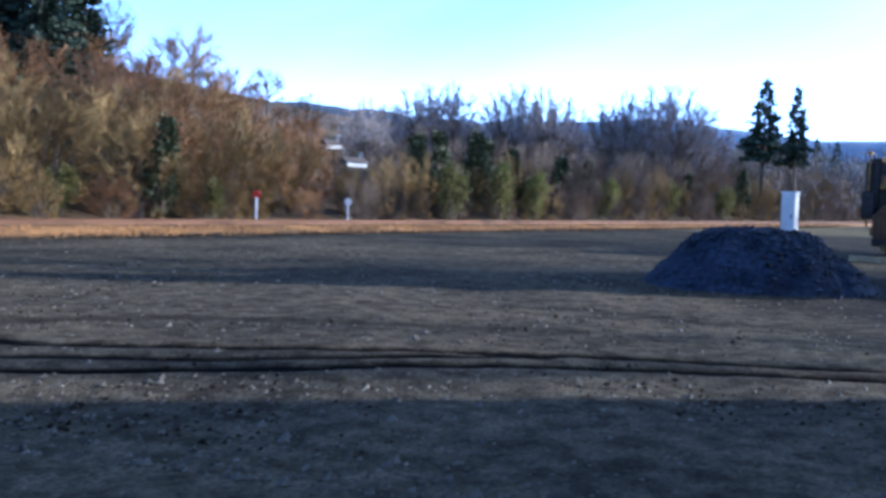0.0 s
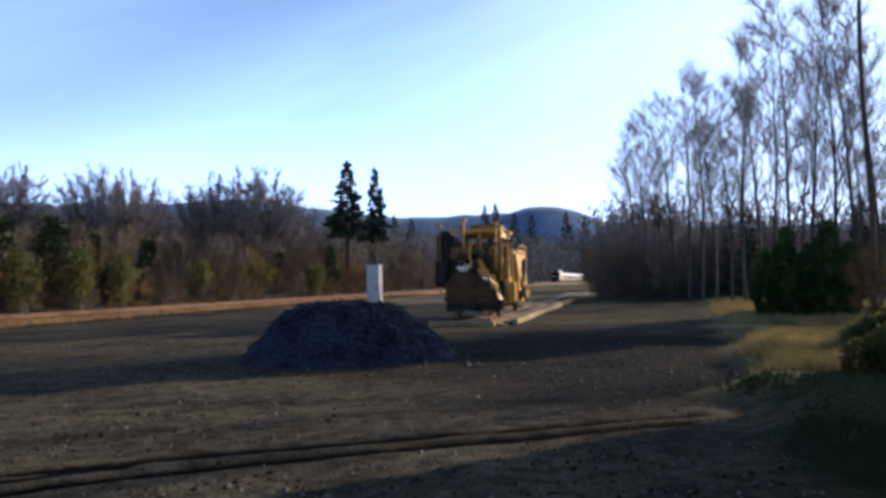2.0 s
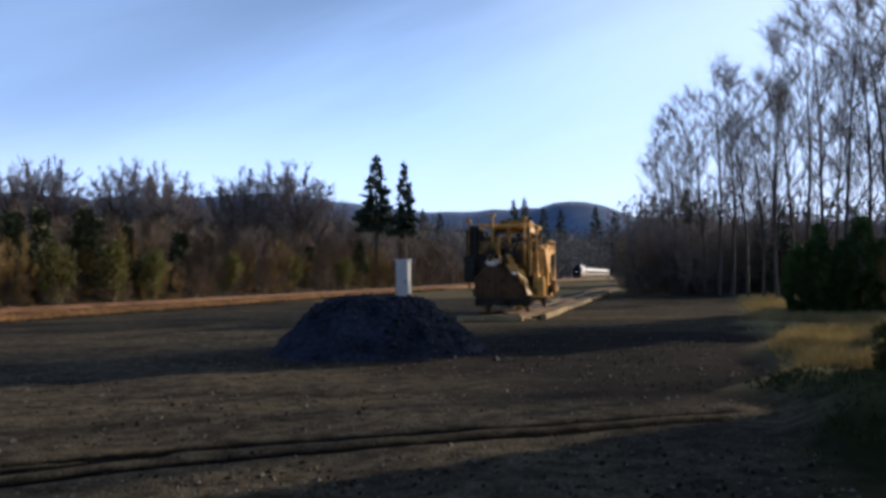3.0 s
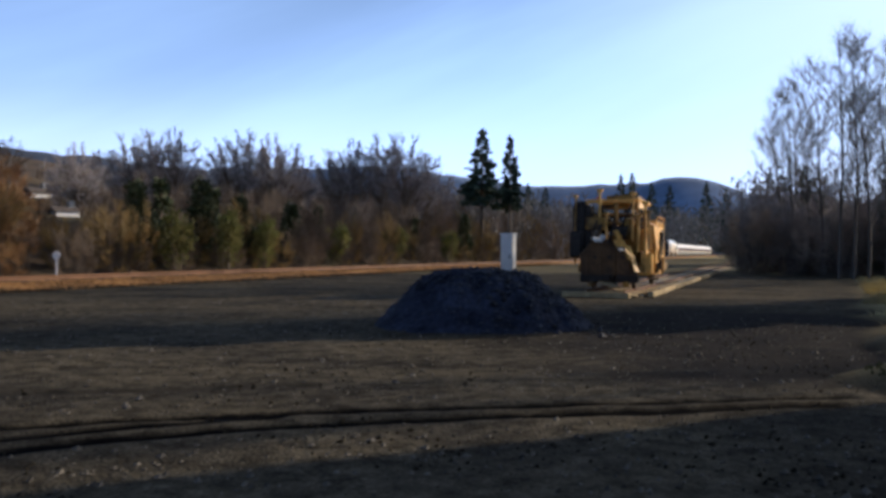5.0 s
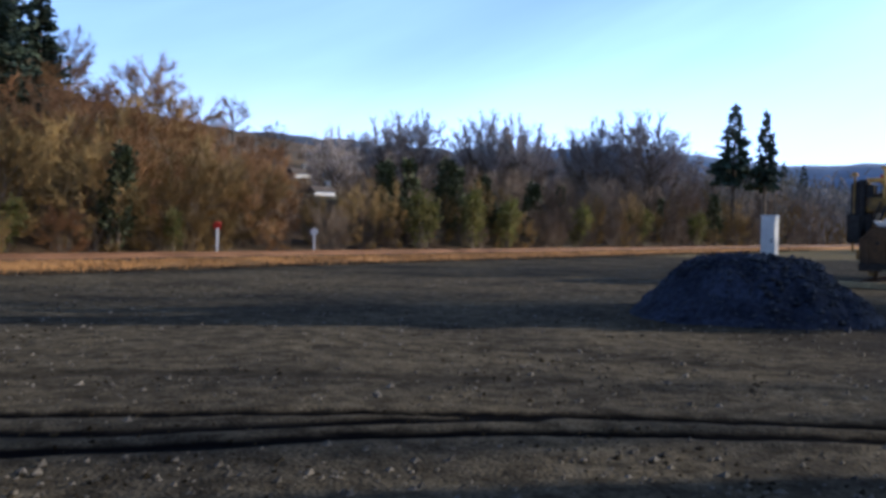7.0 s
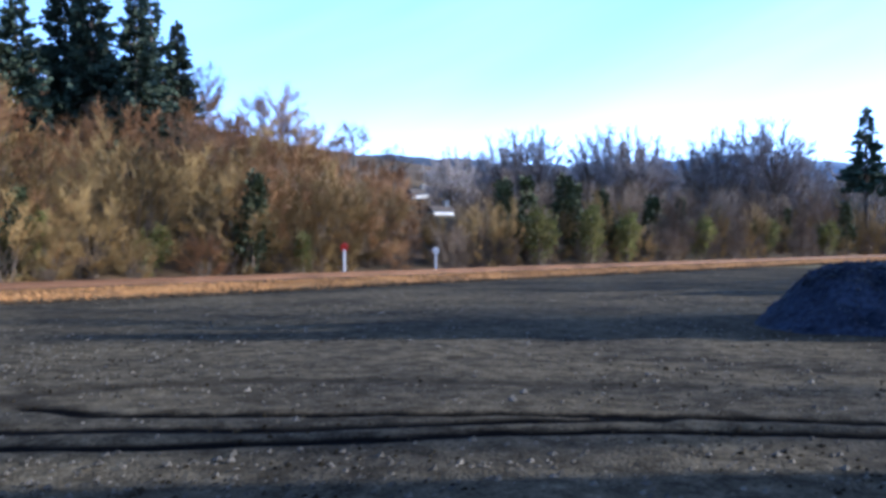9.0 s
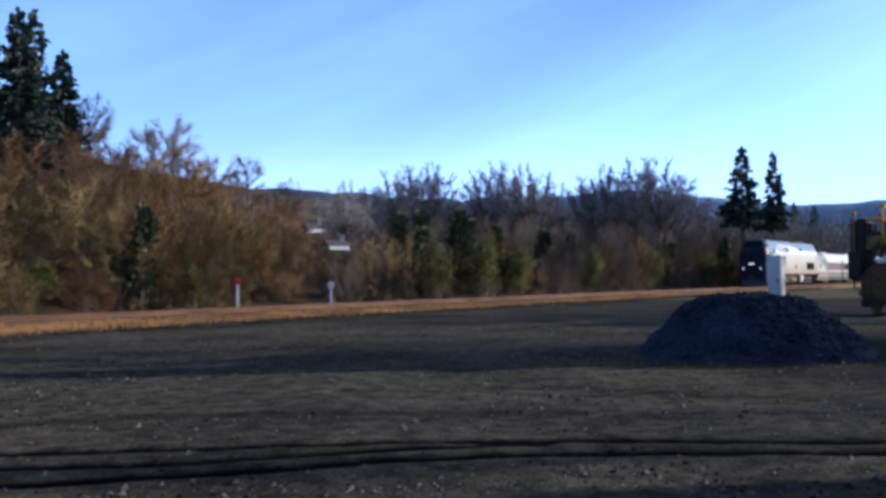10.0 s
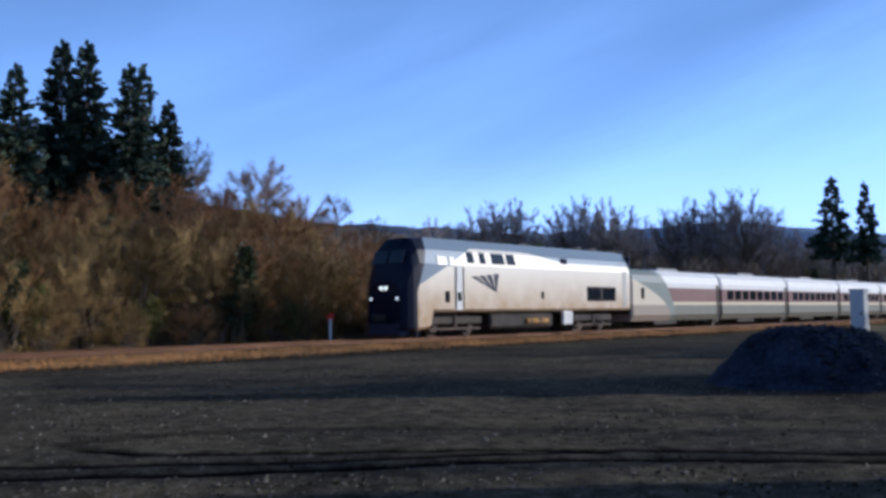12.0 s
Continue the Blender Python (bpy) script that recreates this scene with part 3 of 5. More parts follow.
# ---- gravel heap ----
def gravel_heap():
    t = thing("gravel_heap", "heap of dark asphalt millings, tinted with the blue of skylit shade", "gravel heap")
    m, rng = Mesh(), random.Random(3)
    n, cx, cy = 84, 1.95, 20.3

    def h(x, y):
        u, w = (x - cx) / 2.5, (y - cy) / 2.3
        r = math.hypot(u, w)
        top = 2.15 * max(0.0, 1 - r * (1 + 0.1 * noise.noise((x * 0.7, y * 0.7, 11))))
        cap = 1.22 - 0.12 * max(0.0, u) + 0.1 * noise.noise((x, y, 2))
        top = top if top < cap - 0.25 else cap - 0.25 + 0.25 * math.tanh((top - cap + 0.25) / 0.25)
        return top + (0.14 * noise.noise((x * 1.6, y * 1.6, 5)) + 0.09 * noise.noise((x * 4.5, y * 4.5, 6)) + 0.04 * noise.noise((x * 9, y * 9, 7))) * min(1, top * 4) - 0.03
    for j in range(n + 1):
        for i in range(n + 1):
            x, y = cx - 3.3 + 6.6 * i / n, cy - 2.8 + 5.6 * j / n
            m.v.append((x, y, h(x, y)))
    m.f = [(j * (n + 1) + i, j * (n + 1) + i + 1, (j + 1) * (n + 1) + i + 1, (j + 1) * (n + 1) + i) for j in range(n) for i in range(n)]
    part("heap_body", m, M_MILL, t)
    c = Mesh()
    for _ in range(2600):
        x, y = rng.gauss(cx + 0.4, 1.15), rng.gauss(cy - 0.3, 1.1)
        z = h(x, y)
        if z > -0.02 or rng.random() < 0.15:
            c.stone((x, y, max(z, 0.0) + 0.01), rng.choice((0.015, 0.02, 0.03, 0.05, 0.1 if x > cx - 0.2 and rng.random() < 0.5 else 0.03)), rng)
    tagged(part("rubble", c, M_CLOD, t), kind="stuff")


gravel_heap()


# ---- trackside furniture ----
def relay_cabinet():
    t = thing("relay_cabinet", "tall white-painted steel relay cabinet beside the track", "cabinet", m=pose(5.64, 44.65, 0, 0, 0, -28) @ Matrix.Scale(1.14, 4))
    part("cabinet_body", Mesh().box(-0.28, 0.28, -0.24, 0.24, 0.3, 2.2, 0.02), M_WHITE, t)
    part("cabinet_roof", Mesh().box(-0.32, 0.32, -0.28, 0.28, 2.2, 2.27, 0.02), M_WHITE, t)
    part("cabinet_base", Mesh().box(-0.24, 0.24, -0.2, 0.2, 0.0, 0.3), M_CONC, t)
    d = part("cabinet_door", Mesh().box(-0.24, 0.24, -0.265, -0.242, 0.4, 2.12, 0.008), M_WHITE, t)
    part("door_handle", Mesh().box(0.15, 0.19, -0.29, -0.267, 1.15, 1.35, 0.005), M_STEEL, d)


relay_cabinet()


def marker_post(az, dist, base, height, red):
    a = radians(az)
    t = thing("marker_post", "white trackside post with a red round marker" if red else "short white trackside post with a pale disc", "marker post",
              m=pose(dist * math.sin(a), dist * math.cos(a), base, 0, 0, -az))
    part("post", Mesh().box(-0.06, 0.06, -0.06, 0.06, 0, height * 0.8, 0.012), M_WHITE, t)
    d = Mesh()
    d.tube((0, -0.07, height * 0.86), (0, 0.05, height * 0.88), 0.19, 0.19, 16)
    part("marker_disc", d, M_REDP if red else M_WHITE, t)


marker_post(-26.25, 43.4, 0.27, 1.5, True)
marker_post(-20.45, 47.8, 0.27, 1.25, False)


# ---- track machine on the siding ----
def track_machine():
    """Along x away from the lot's end, y across, z from the rail tops."""
    t = thing("track_machine", "worn yellow track maintenance machine parked on the siding", "track machine",
              m=pose(S0.x, S0.y, 0.24, 0, 0, 90 - TRACK_TURN))
    t.scale = (1.0, 1.07, 1.02)
    for x in (1.3, 6.4):
        for y in (-0.75, 0.75):
            w = part("wheel", Mesh().tube((x, y - 0.07, 0.38), (x, y + 0.07, 0.38), 0.38, 0.38, 20), M_WHEEL, t)
            part("hub", Mesh().tube((x, y - 0.12, 0.38), (x, y + 0.12, 0.38), 0.12, 0.12, 12), M_STEEL, w)
        part("axle", Mesh().tube((x, -0.72, 0.38), (x, 0.72, 0.38), 0.08, 0.08, 10), M_STEEL, t)
    part("chassis", Mesh().box(0.5, 8.2, -1.2, 1.2, 0.62, 0.95, 0.03), M_YELD, t)
    part("buffer_beam", Mesh().box(0.1, 0.5, -1.05, 1.05, 0.25, 0.55, 0.04), M_STEEL, t)
    part("coupler", Mesh().box(-0.35, 0.15, -0.16, 0.16, 0.32, 0.55, 0.04), M_STEEL, t)
    for y in (-0.62, 0.62):
        part("tow_bar", Mesh().box(-0.15, 0.6, y - 0.09, y + 0.09, 0.1, 0.28, 0.02), M_YELD, t)
    hop = Mesh()
    hop.loft([[(x, 1.0 + g, 0.42), (x, -0.95 - g, 0.42), (x, -0.98 - g, 0.7), (x, -0.72 - g, 1.2), (x, -0.22, 1.68 + g), (x, 0.66, 1.76 + g), (x, 1.08 + g, 1.3)] for x, g in ((0.12, -0.06), (0.18, 0.0), (1.2, 0.14))])
    part("ballast_hood", hop, M_HOOD, t, "steel hood, darkened by shade painted into its colour")
    for k in range(4):
        part("hood_rib", Mesh().box(0.06, 0.14, 0.75 - 0.5 * k, 0.81 - 0.5 * k, 0.5, 1.3 + 0.1 * (k in (1, 2)), 0.012), M_HOOD, t)

    def plate(name, x, y, z, way, w, h, mt):
        q = Matrix.Translation((x, y, z)) @ Vector(way).normalized().to_track_quat("Z", "Y").to_matrix().to_4x4()
        return part(name, Mesh().box(-w / 2, w / 2, -h / 2, h / 2, -0.02, 0.02, 0.008, q), mt, t)

    side = (-0.42, -0.75, 0.5)
    plate("deflector_plate", 0.12, -0.40, 1.72, side, 0.62, 0.30, M_YEL)
    plate("deflector_plate", 0.20, -0.30, 2.02, (-0.3, -0.85, 0.4), 0.36, 0.42, M_YEL)
    plate("deflector_plate", 0.16, -0.72, 1.38, (-0.45, -0.8, 0.35), 0.40, 0.55, M_YEL)
    plate("side_chute", 0.10, -0.92, 0.92, (-0.4, -0.85, 0.3), 0.26, 0.55, M_YEL)
    plate("chute_lip", 0.02, -0.52, 1.50, (-0.3, -0.6, 0.75), 0.50, 0.14, M_WHITE)
    plate("pale_plate", 0.10, 0.42, 1.86, (-0.35, -0.55, 0.75), 0.40, 0.26, M_WHITE)
    plate("roof_plate", 2.0, -0.80, 3.28, (-0.35, -0.85, 0.4), 0.5, 0.36, M_YEL)
    plate("cover_plate", 0.95, -1.32, 1.35, (-0.3, -0.95, 0.1), 0.5, 1.5, M_YEL)
    plate("cover_lip", 0.55, -1.18, 0.62, (-0.4, -0.6, 0.7), 0.55, 0.22, M_YEL)
    plate("step_board", -0.25, -0.1, 0.2, (-0.2, -0.2, 1.0), 0.5, 0.7, M_TAN)
    part("side_box", Mesh().box(0.6, 3.2, -1.45, -1.05, 0.55, 1.35, 0.05), M_YEL, t, "bright yellow tool box")
    part("side_tank", Mesh().box(0.9, 2.6, -1.42, -1.0, 1.38, 2.35, 0.12), M_YEL, t)
    part("side_frame", Mesh().box(0.4, 3.0, 1.05, 1.5, 1.2, 2.2, 0.06), M_STEEL, t)
    cab = part("cab", Mesh().box(2.3, 4.6, -0.8, 0.75, 0.95, 3.3, 0.1), M_YELD, t)
    part("cab_roof", Mesh().box(2.1, 4.8, -0.9, 0.85, 3.3, 3.5, 0.07), M_YEL, cab)
    part("front_window", Mesh().box(2.265, 2.29, -0.62, 0.0, 2.1, 3.1, 0.01), M_GLASS, cab)
    part("front_window", Mesh().box(2.265, 2.29, 0.1, 0.62, 2.1, 3.1, 0.01), M_GLASS, cab)
    part("side_window", Mesh().box(2.3, 3.4, -0.835, -0.81, 2.0, 3.1, 0.01), M_GLASS, cab)
    part("side_window", Mesh().box(3.5, 4.4, -0.835, -0.81, 2.0, 3.1, 0.01), M_GLASS, cab)
    part("roof_unit", Mesh().box(2.5, 4.0, -0.7, 0.5, 3.42, 3.68, 0.06), M_YELD, t)
    part("beacon", Mesh().tube((2.2, 0.75, 3.42), (2.2, 0.75, 3.62), 0.09, 0.07, 12), M_REDP, t)
    part("engine_house", Mesh().box(4.9, 8.0, -1.1, 1.1, 0.95, 2.75, 0.08), M_YEL, t)
    for k in range(6):
        part("louvre", Mesh().box(5.2 + k * 0.4, 5.5 + k * 0.4, -1.13, -1.1, 1.5, 2.4, 0.008), M_STEEL, t)
    part("exhaust", Mesh().tube((5.6, 0.3, 2.75), (5.6, 0.3, 3.45), 0.07, 0.07, 10), M_STEEL, t)
    for y, z0, z1, r, mt in ((1.32, 0.9, 3.55, 0.055, M_YELD), (1.05, 1.6, 3.3, 0.09, M_STEEL), (0.42, 1.9, 3.75, 0.075, M_YEL), (0.18, 1.9, 2.85, 0.06, M_YEL),
                             (-0.78, 1.8, 3.6, 0.07, M_YEL), (-0.98, 1.4, 2.75, 0.085, M_YEL), (-1.22, 1.2, 3.25, 0.075, M_YEL), (-1.34, 1.5, 2.9, 0.06, M_YELD)):
        part("mast", Mesh().tube((0.55, y, z0), (0.6, y, z1), r * 0.7, r * 0.62, 8), mt, t)
        part("mast_cap", Mesh().box(0.5, 0.7, y - r * 1.4, y + r * 1.4, z1 - 0.04, z1 + 0.06, 0.01), mt, t)
    for y0, y1, z0, z1 in ((0.42, -0.55, 3.1, 1.9), (-0.2, -0.75, 2.0, 3.3), (1.3, 0.5, 2.6, 2.9), (-0.78, -1.22, 2.9, 2.6), (0.9, 0.3, 2.2, 3.2)):
        part("hydraulic_ram", Mesh().tube((0.65, y0, z0), (0.75, y1, z1), 0.035, 0.035, 8), M_STEEL, t)
    for x in (0.9, 1.5):
        part("cross_bar", Mesh().box(x, x + 0.1, -1.25, 1.3, 2.45 + (x - 0.9) * 0.6, 2.56 + (x - 0.9) * 0.6, 0.02), M_YELD, t)
    part("upper_frame", Mesh().box(1.0, 1.12, -0.9, 1.05, 3.3, 3.44, 0.02), M_YEL, t)
    for y in (-0.86, -0.1, 0.98):
        part("frame_upright", Mesh().box(1.0, 1.12, y - 0.06, y + 0.06, 1.9, 3.3, 0.015), M_YELD, t)
    part("hose", Mesh().tube((0.5, 0.8, 1.7), (0.45, 0.5, 2.6), 0.03, 0.03, 6), M_STEEL, t)
    part("lamp", Mesh().tube((0.45, 0.3, 1.95), (0.55, 0.3, 1.95), 0.11, 0.11, 12), M_WHITE, t)
    part("left_tank", Mesh().box(0.9, 2.6, 0.95, 1.5, 2.25, 3.35, 0.12), M_STEEL, t)
    part("left_rack", Mesh().box(0.7, 0.85, 0.75, 1.45, 1.5, 3.2, 0.03), M_STEEL, t)
    part("control_box", Mesh().box(0.5, 1.0, 0.25, 0.95, 2.25, 2.75, 0.06), M_YELD, t)
    part("valve_block", Mesh().box(0.4, 0.8, -0.5, -0.1, 2.05, 2.35, 0.05), M_STEEL, t)
    part("ram_guard", Mesh().box(0.6, 1.0, -0.72, -0.5, 1.95, 2.7, 0.05, pose(0, 0, 0, 0, 0, 0)), M_YELD, t)
    part("visor", Mesh().box(1.6, 2.3, -0.85, -0.35, 3.25, 3.5, 0.04), M_YEL, t)
    part("side_cover", Mesh().loft([[(x, -1.2, 0.5), (x, -1.5, 0.55), (x, -1.55, 1.6), (x, -1.45, 2.4), (x, -1.25, 2.55), (x, -1.2, 1.2)] for x in (1.1, 3.4)]), M_YEL, t)
    for y, z in ((0.6, 1.55), (0.1, 1.6), (-0.35, 1.5)):
        part("pipe", Mesh().tube((0.35, y, z), (0.45, y - 0.25, z + 0.9), 0.045, 0.045, 8), M_STEEL, t)
    for k, (z0, z1, mt) in enumerate(((0.6, 1.0, M_STEEL), (1.1, 1.5, M_YELD), (0.7, 1.9, M_STEEL), (1.3, 2.2, M_STEEL), (0.6, 1.2, M_YELD))):
        part("side_panel", Mesh().box(1.2 + 0.43 * k, 1.2 + 0.43 * k + (0.12 if mt is M_STEEL else 0.3), -1.62, -1.5, z0, z1, 0.02), mt, t)
    part("hand_rail", Mesh().tube((1.2, -1.58, 2.75), (3.4, -1.58, 2.75), 0.025, 0.025, 6), M_YEL, t)
    for x in (1.2, 2.3, 3.4):
        part("rail_post", Mesh().tube((x, -1.5, 2.4), (x, -1.58, 2.75), 0.025, 0.025, 6), M_YEL, t)
    for k in range(3):
        part("bolt", Mesh().tube((0.08, -0.5 + 0.5 * k, 1.2), (0.16, -0.5 + 0.5 * k, 1.2), 0.06, 0.06, 8), M_STEEL, t)
    part("step", Mesh().box(2.2, 2.8, -1.5, -1.1, 0.3, 0.36, 0.01), M_STEEL, t)


track_machine()


# ---- train ----
def ring_loco(x, half, top, low, lean):
    """One cross-section: upright sides, slanted shoulders, near-flat roof."""
    sh = min(3.25, low + (top - low) * 0.72)
    pts = [(-half * 0.9, low), (-half, low + 0.12), (-half, sh), (-half * 0.88, sh + (top - sh) * 0.5), (-half * 0.62, top - 0.06), (-half * 0.3, top)]
    pts = pts + [(-y, z) for y, z in reversed(pts)]
    return [(x + lean * max(0.0, z - 2.3), y, z) for y, z in pts]


def wheelset(parent, x, r=0.5, y=0.78):
    for s in (-y, y):
        w = part("wheel", Mesh().tube((x, s - 0.07, r), (x, s + 0.07, r), r, r, 22), M_WHEEL, parent)
        part("axle_box", Mesh().box(x - 0.2, x + 0.2, s * 1.36 - 0.1, s * 1.36 + 0.1, r - 0.17, r + 0.17, 0.03), M_UNDER, w)


def locomotive():
    t = thing("locomotive", "silver diesel passenger locomotive with navy nose and lit headlights", "locomotive")
    b = Mesh()
    secs = [(0.0, 1.15, 2.45, 0.35, 0.62), (0.25, 1.38, 3.3, 0.32, 0.62), (0.55, 1.5, 4.05, 0.32, 0.62), (0.95, 1.55, 4.42, 0.34, 0.45), (1.7, 1.56, 4.5, 0.4, 0.1),
            (1.9, 1.56, 4.5, 1.12, 0), (6, 1.56, 4.5, 1.12, 0), (12, 1.56, 4.5, 1.12, 0), (19.6, 1.56, 4.5, 1.12, 0), (20.7, 1.54, 4.46, 1.12, 0)]
    b.loft([ring_loco(x, h, top, low, 0.0 if k else 0.0) for k, (x, h, top, low, lean) in enumerate(secs)])
    body = part("body", b, loco_material(), t)
    # windscreen on the sloping nose
    for y in (-0.58, 0.58):
        m = pose(0.36, y, 3.55, 0, 0, 0) @ pose(0, 0, 0, 0, 23, 0)
        part("windscreen", Mesh().box(-0.02, 0.02, -0.5, 0.5, -0.32, 0.32, 0.012, pose(-0.03, 0, 0) @ m), M_GLASS, t)
    for y in (-0.17, 0.17):
        part("headlight", Mesh().tube((-0.09, y, 2.18), (0.04, y, 2.18), 0.07, 0.07, 14), M_LAMP, t, "lit headlight")
    for y in (-0.92, 0.92):
        part("ditch_light", Mesh().tube((-0.05, y, 1.72), (0.12, y, 1.72), 0.08, 0.08, 14), M_LAMP_DIM, t, "lit ditch light")
    part("coupler", Mesh().box(-0.7, 0.1, -0.18, 0.18, 0.75, 1.05, 0.05), M_UNDER, t)
    part("pilot", Mesh().loft([[(-0.12, -1.0, 0.15), (-0.12, 1.0, 0.15), (-0.02, 1.1, 0.65), (-0.02, -1.1, 0.65)], [(0.4, -1.3, 0.15), (0.4, 1.3, 0.15), (0.4, 1.35, 0.65), (0.4, -1.35, 0.65)]]), M_NAVY, t)
    for s in (-1, 1):
        face = lambda x0, x1, z0, z1, mt, nm, k=0.012: part(nm, Mesh().box(x0, x1, min(s * 1.55, s * (1.565 + k)), max(s * 1.55, s * (1.565 + k)), z0, z1, 0.004), mt, t)
        for x0, x1 in ((4.55, 5.1), (5.55, 6.05), (6.55, 7.65), (7.85, 8.6)):
            tilt = pose((x0 + x1) / 2, s * 1.44, 3.62, s * 21, 0, 0)
            part("roof_window", Mesh().box(-(x1 - x0) / 2, (x1 - x0) / 2, -0.03, 0.03, -0.28, 0.28, 0.008, tilt), M_GLASS, t)
        for x0, x1 in ((2.2, 2.95), (3.1, 3.5)):
            tilt = pose((x0 + x1) / 2, s * 1.49, 3.42, s * 14, 0, 0)
            part("cab_window", Mesh().box(-(x1 - x0) / 2, (x1 - x0) / 2, -0.05, 0.05, -0.25, 0.2, 0.008, tilt), M_PANE, t)
        face(3.62, 4.08, 1.2, 3.2, M_WHITE, "cab_door")
        face(3.7, 3.98, 1.62, 2.0, M_GLASS, "kick_plate", 0.02)
        for x in (3.56, 4.14):
            part("grab_rail", Mesh().tube((x, s * 1.6, 1.3), (x, s * 1.6, 3.15), 0.028, 0.028, 6), M_UNDER, t)
        face(2.75, 3.1, 1.55, 2.05, M_GLASS, "side_hatch")
        face(10.9, 11.15, 1.75, 2.1, M_GLASS, "vent_hatch")
        grille = face(15.6, 18.9, 1.62, 2.42, M_UNDER, "radiator_frame")
        for k in range(2):
            face(15.7 + k * 1.65, 17.15 + k * 1.65, 1.7, 2.34, M_GLASS, "radiator_grille", 0.02)
        part("air_intake", Mesh().box(13.0, 13.7, s * 1.42 - 0.05, s * 1.42 + 0.05, 3.3, 3.85, 0.03), M_GLASS, t)
        face(19.8, 20.2, 1.3, 3.3, M_GALV, "rear_door")
        # travel mark: a fan of three slanted bars
        for k in range(4):
            g = Mesh()
            xa, za = 6.65 + 0.05 * k, 2.1 - 0.03 * k
            xb, zb = 4.75 + 0.62 * k, 2.74 + 0.05 * k
            y = s * 1.572
            o = [(xa, y, za), (xa + 0.035, y, za), (xb + 0.46, y, zb + 0.02), (xb, y, zb)]
            g.v = o + [(x, s * 1.56, z) for x, _, z in o]
            g.f = [(0, 1, 2, 3), (7, 6, 5, 4), (0, 4, 5, 1), (1, 5, 6, 2), (2, 6, 7, 3), (3, 7, 4, 0)]
            part("fan_mark", g, M_NAVY, t)
    part("roof_fan", Mesh().tube((16.2, 0, 4.48), (16.2, 0, 4.64), 0.7, 0.66, 24), M_UNDER, t)
    part("roof_fan", Mesh().tube((17.9, 0, 4.48), (17.9, 0, 4.64), 0.7, 0.66, 24), M_UNDER, t)
    part("exhaust_stack", Mesh().box(10.5, 11.6, -0.35, 0.35, 4.48, 4.62, 0.03), M_UNDER, t)
    part("horn", Mesh().tube((2.4, 0.5, 4.4), (1.9, 0.5, 4.45), 0.05, 0.1, 10), M_GALV, t)
    part("fuel_tank", Mesh().box(6.6, 12.4, -1.3, 1.3, 0.3, 1.02, 0.12), M_UNDER, t)
    part("battery_box", Mesh().box(9.7, 11.8, -1.45, -1.25, 0.5, 0.78, 0.06), M_YELD, t)
    for cx in (3.75, 16.6):
        tr = part("truck_frame", Mesh().box(cx - 2.2, cx + 2.2, -1.28, -1.05, 0.55, 0.92, 0.06).box(cx - 2.2, cx + 2.2, 1.05, 1.28, 0.55, 0.92, 0.06).box(cx - 0.4, cx + 0.4, -1.1, 1.1, 0.5, 0.9), M_UNDER, t)
        for dx in (-1.37, 1.37):
            wheelset(tr, cx + dx)
        for s in (-1.22, 1.22):
            part("spring", Mesh().tube((cx, s, 0.35), (cx, s, 0.95), 0.16, 0.16, 10), M_WHEEL, tr)
        part("brake_rig", Mesh().box(cx - 2.0, cx + 2.0, -1.35, -1.28, 0.3, 0.42, 0.02), M_WHEEL, tr)
    part("skirt", Mesh().box(13.1, 14.1, -1.54, -1.3, 0.4, 1.12, 0.05), M_WHITE, t)
    part("end_plate", Mesh().box(20.7, 20.85, -1.5, 1.5, 0.9, 4.2, 0.04), M_NAVY, t)
    return t


def ring_coach(x, top, half=1.45):
    pts = [(-half * 0.86, 0.42), (-half, 0.75), (-half, 2.55), (-half * 0.93, 2.95), (-half * 0.7, top - 0.07), (-half * 0.35, top)]
    pts = pts + [(-y, z) for y, z in reversed(pts)]
    return [(x, y, z) for y, z in pts]


def coach(first):
    t = thing("passenger_coach", "low passenger coach with a green fin behind the locomotive" if first else "low white passenger coach with a maroon window band", "train coach", "" if first else "coaches of the train")
    length = 13.0
    b = Mesh()
    b.loft([ring_coach(x, 3.3, h) for x, h in ((0, 1.36), (0.12, 1.45), (length - 0.12, 1.45), (length, 1.36))])
    part("body", b, coach_material(first), t)
    for s in (-1, 1):
        for k in range(0 if first else 8):
            x0 = 1.0 + k * 1.42
            part("window", Mesh().box(x0, x0 + 1.12, min(s * 1.44, s * 1.458), max(s * 1.44, s * 1.458), 1.62, 2.2, 0.004), M_GLASS, t)
        if first:
            part("window", Mesh().box(1.2, 1.6, min(s * 1.44, s * 1.458), max(s * 1.44, s * 1.458), 1.65, 2.25, 0.004), M_GLASS, t)
        # Black strip added to stand for the dark joint between coaches.
        part("door_leaf", Mesh().box(length - 0.6, length - 0.15, min(s * 1.44, s * 1.46), max(s * 1.44, s * 1.46), 0.65, 2.5, 0.004), M_UNDER, t)
    part("gangway", Mesh().box(length, length + 0.3, -1.1, 1.1, 0.7, 2.9), M_UNDER, t)
    wheelset(t, length - 0.1, 0.42)
    for s in (-1.12, 1.12):
        part("axle_guard", Mesh().box(length - 0.9, length + 0.25, s - 0.08, s + 0.08, 0.25, 0.62, 0.03), M_UNDER, t)
    part("underfloor_box", Mesh().box(3.2, 6.5, -1.2, 1.2, 0.2, 0.43, 0.04), M_UNDER, t)
    part("roof_pod", Mesh().box(5, 8, -0.6, 0.6, 3.28, 3.42, 0.05), M_GALV, t)
    return t


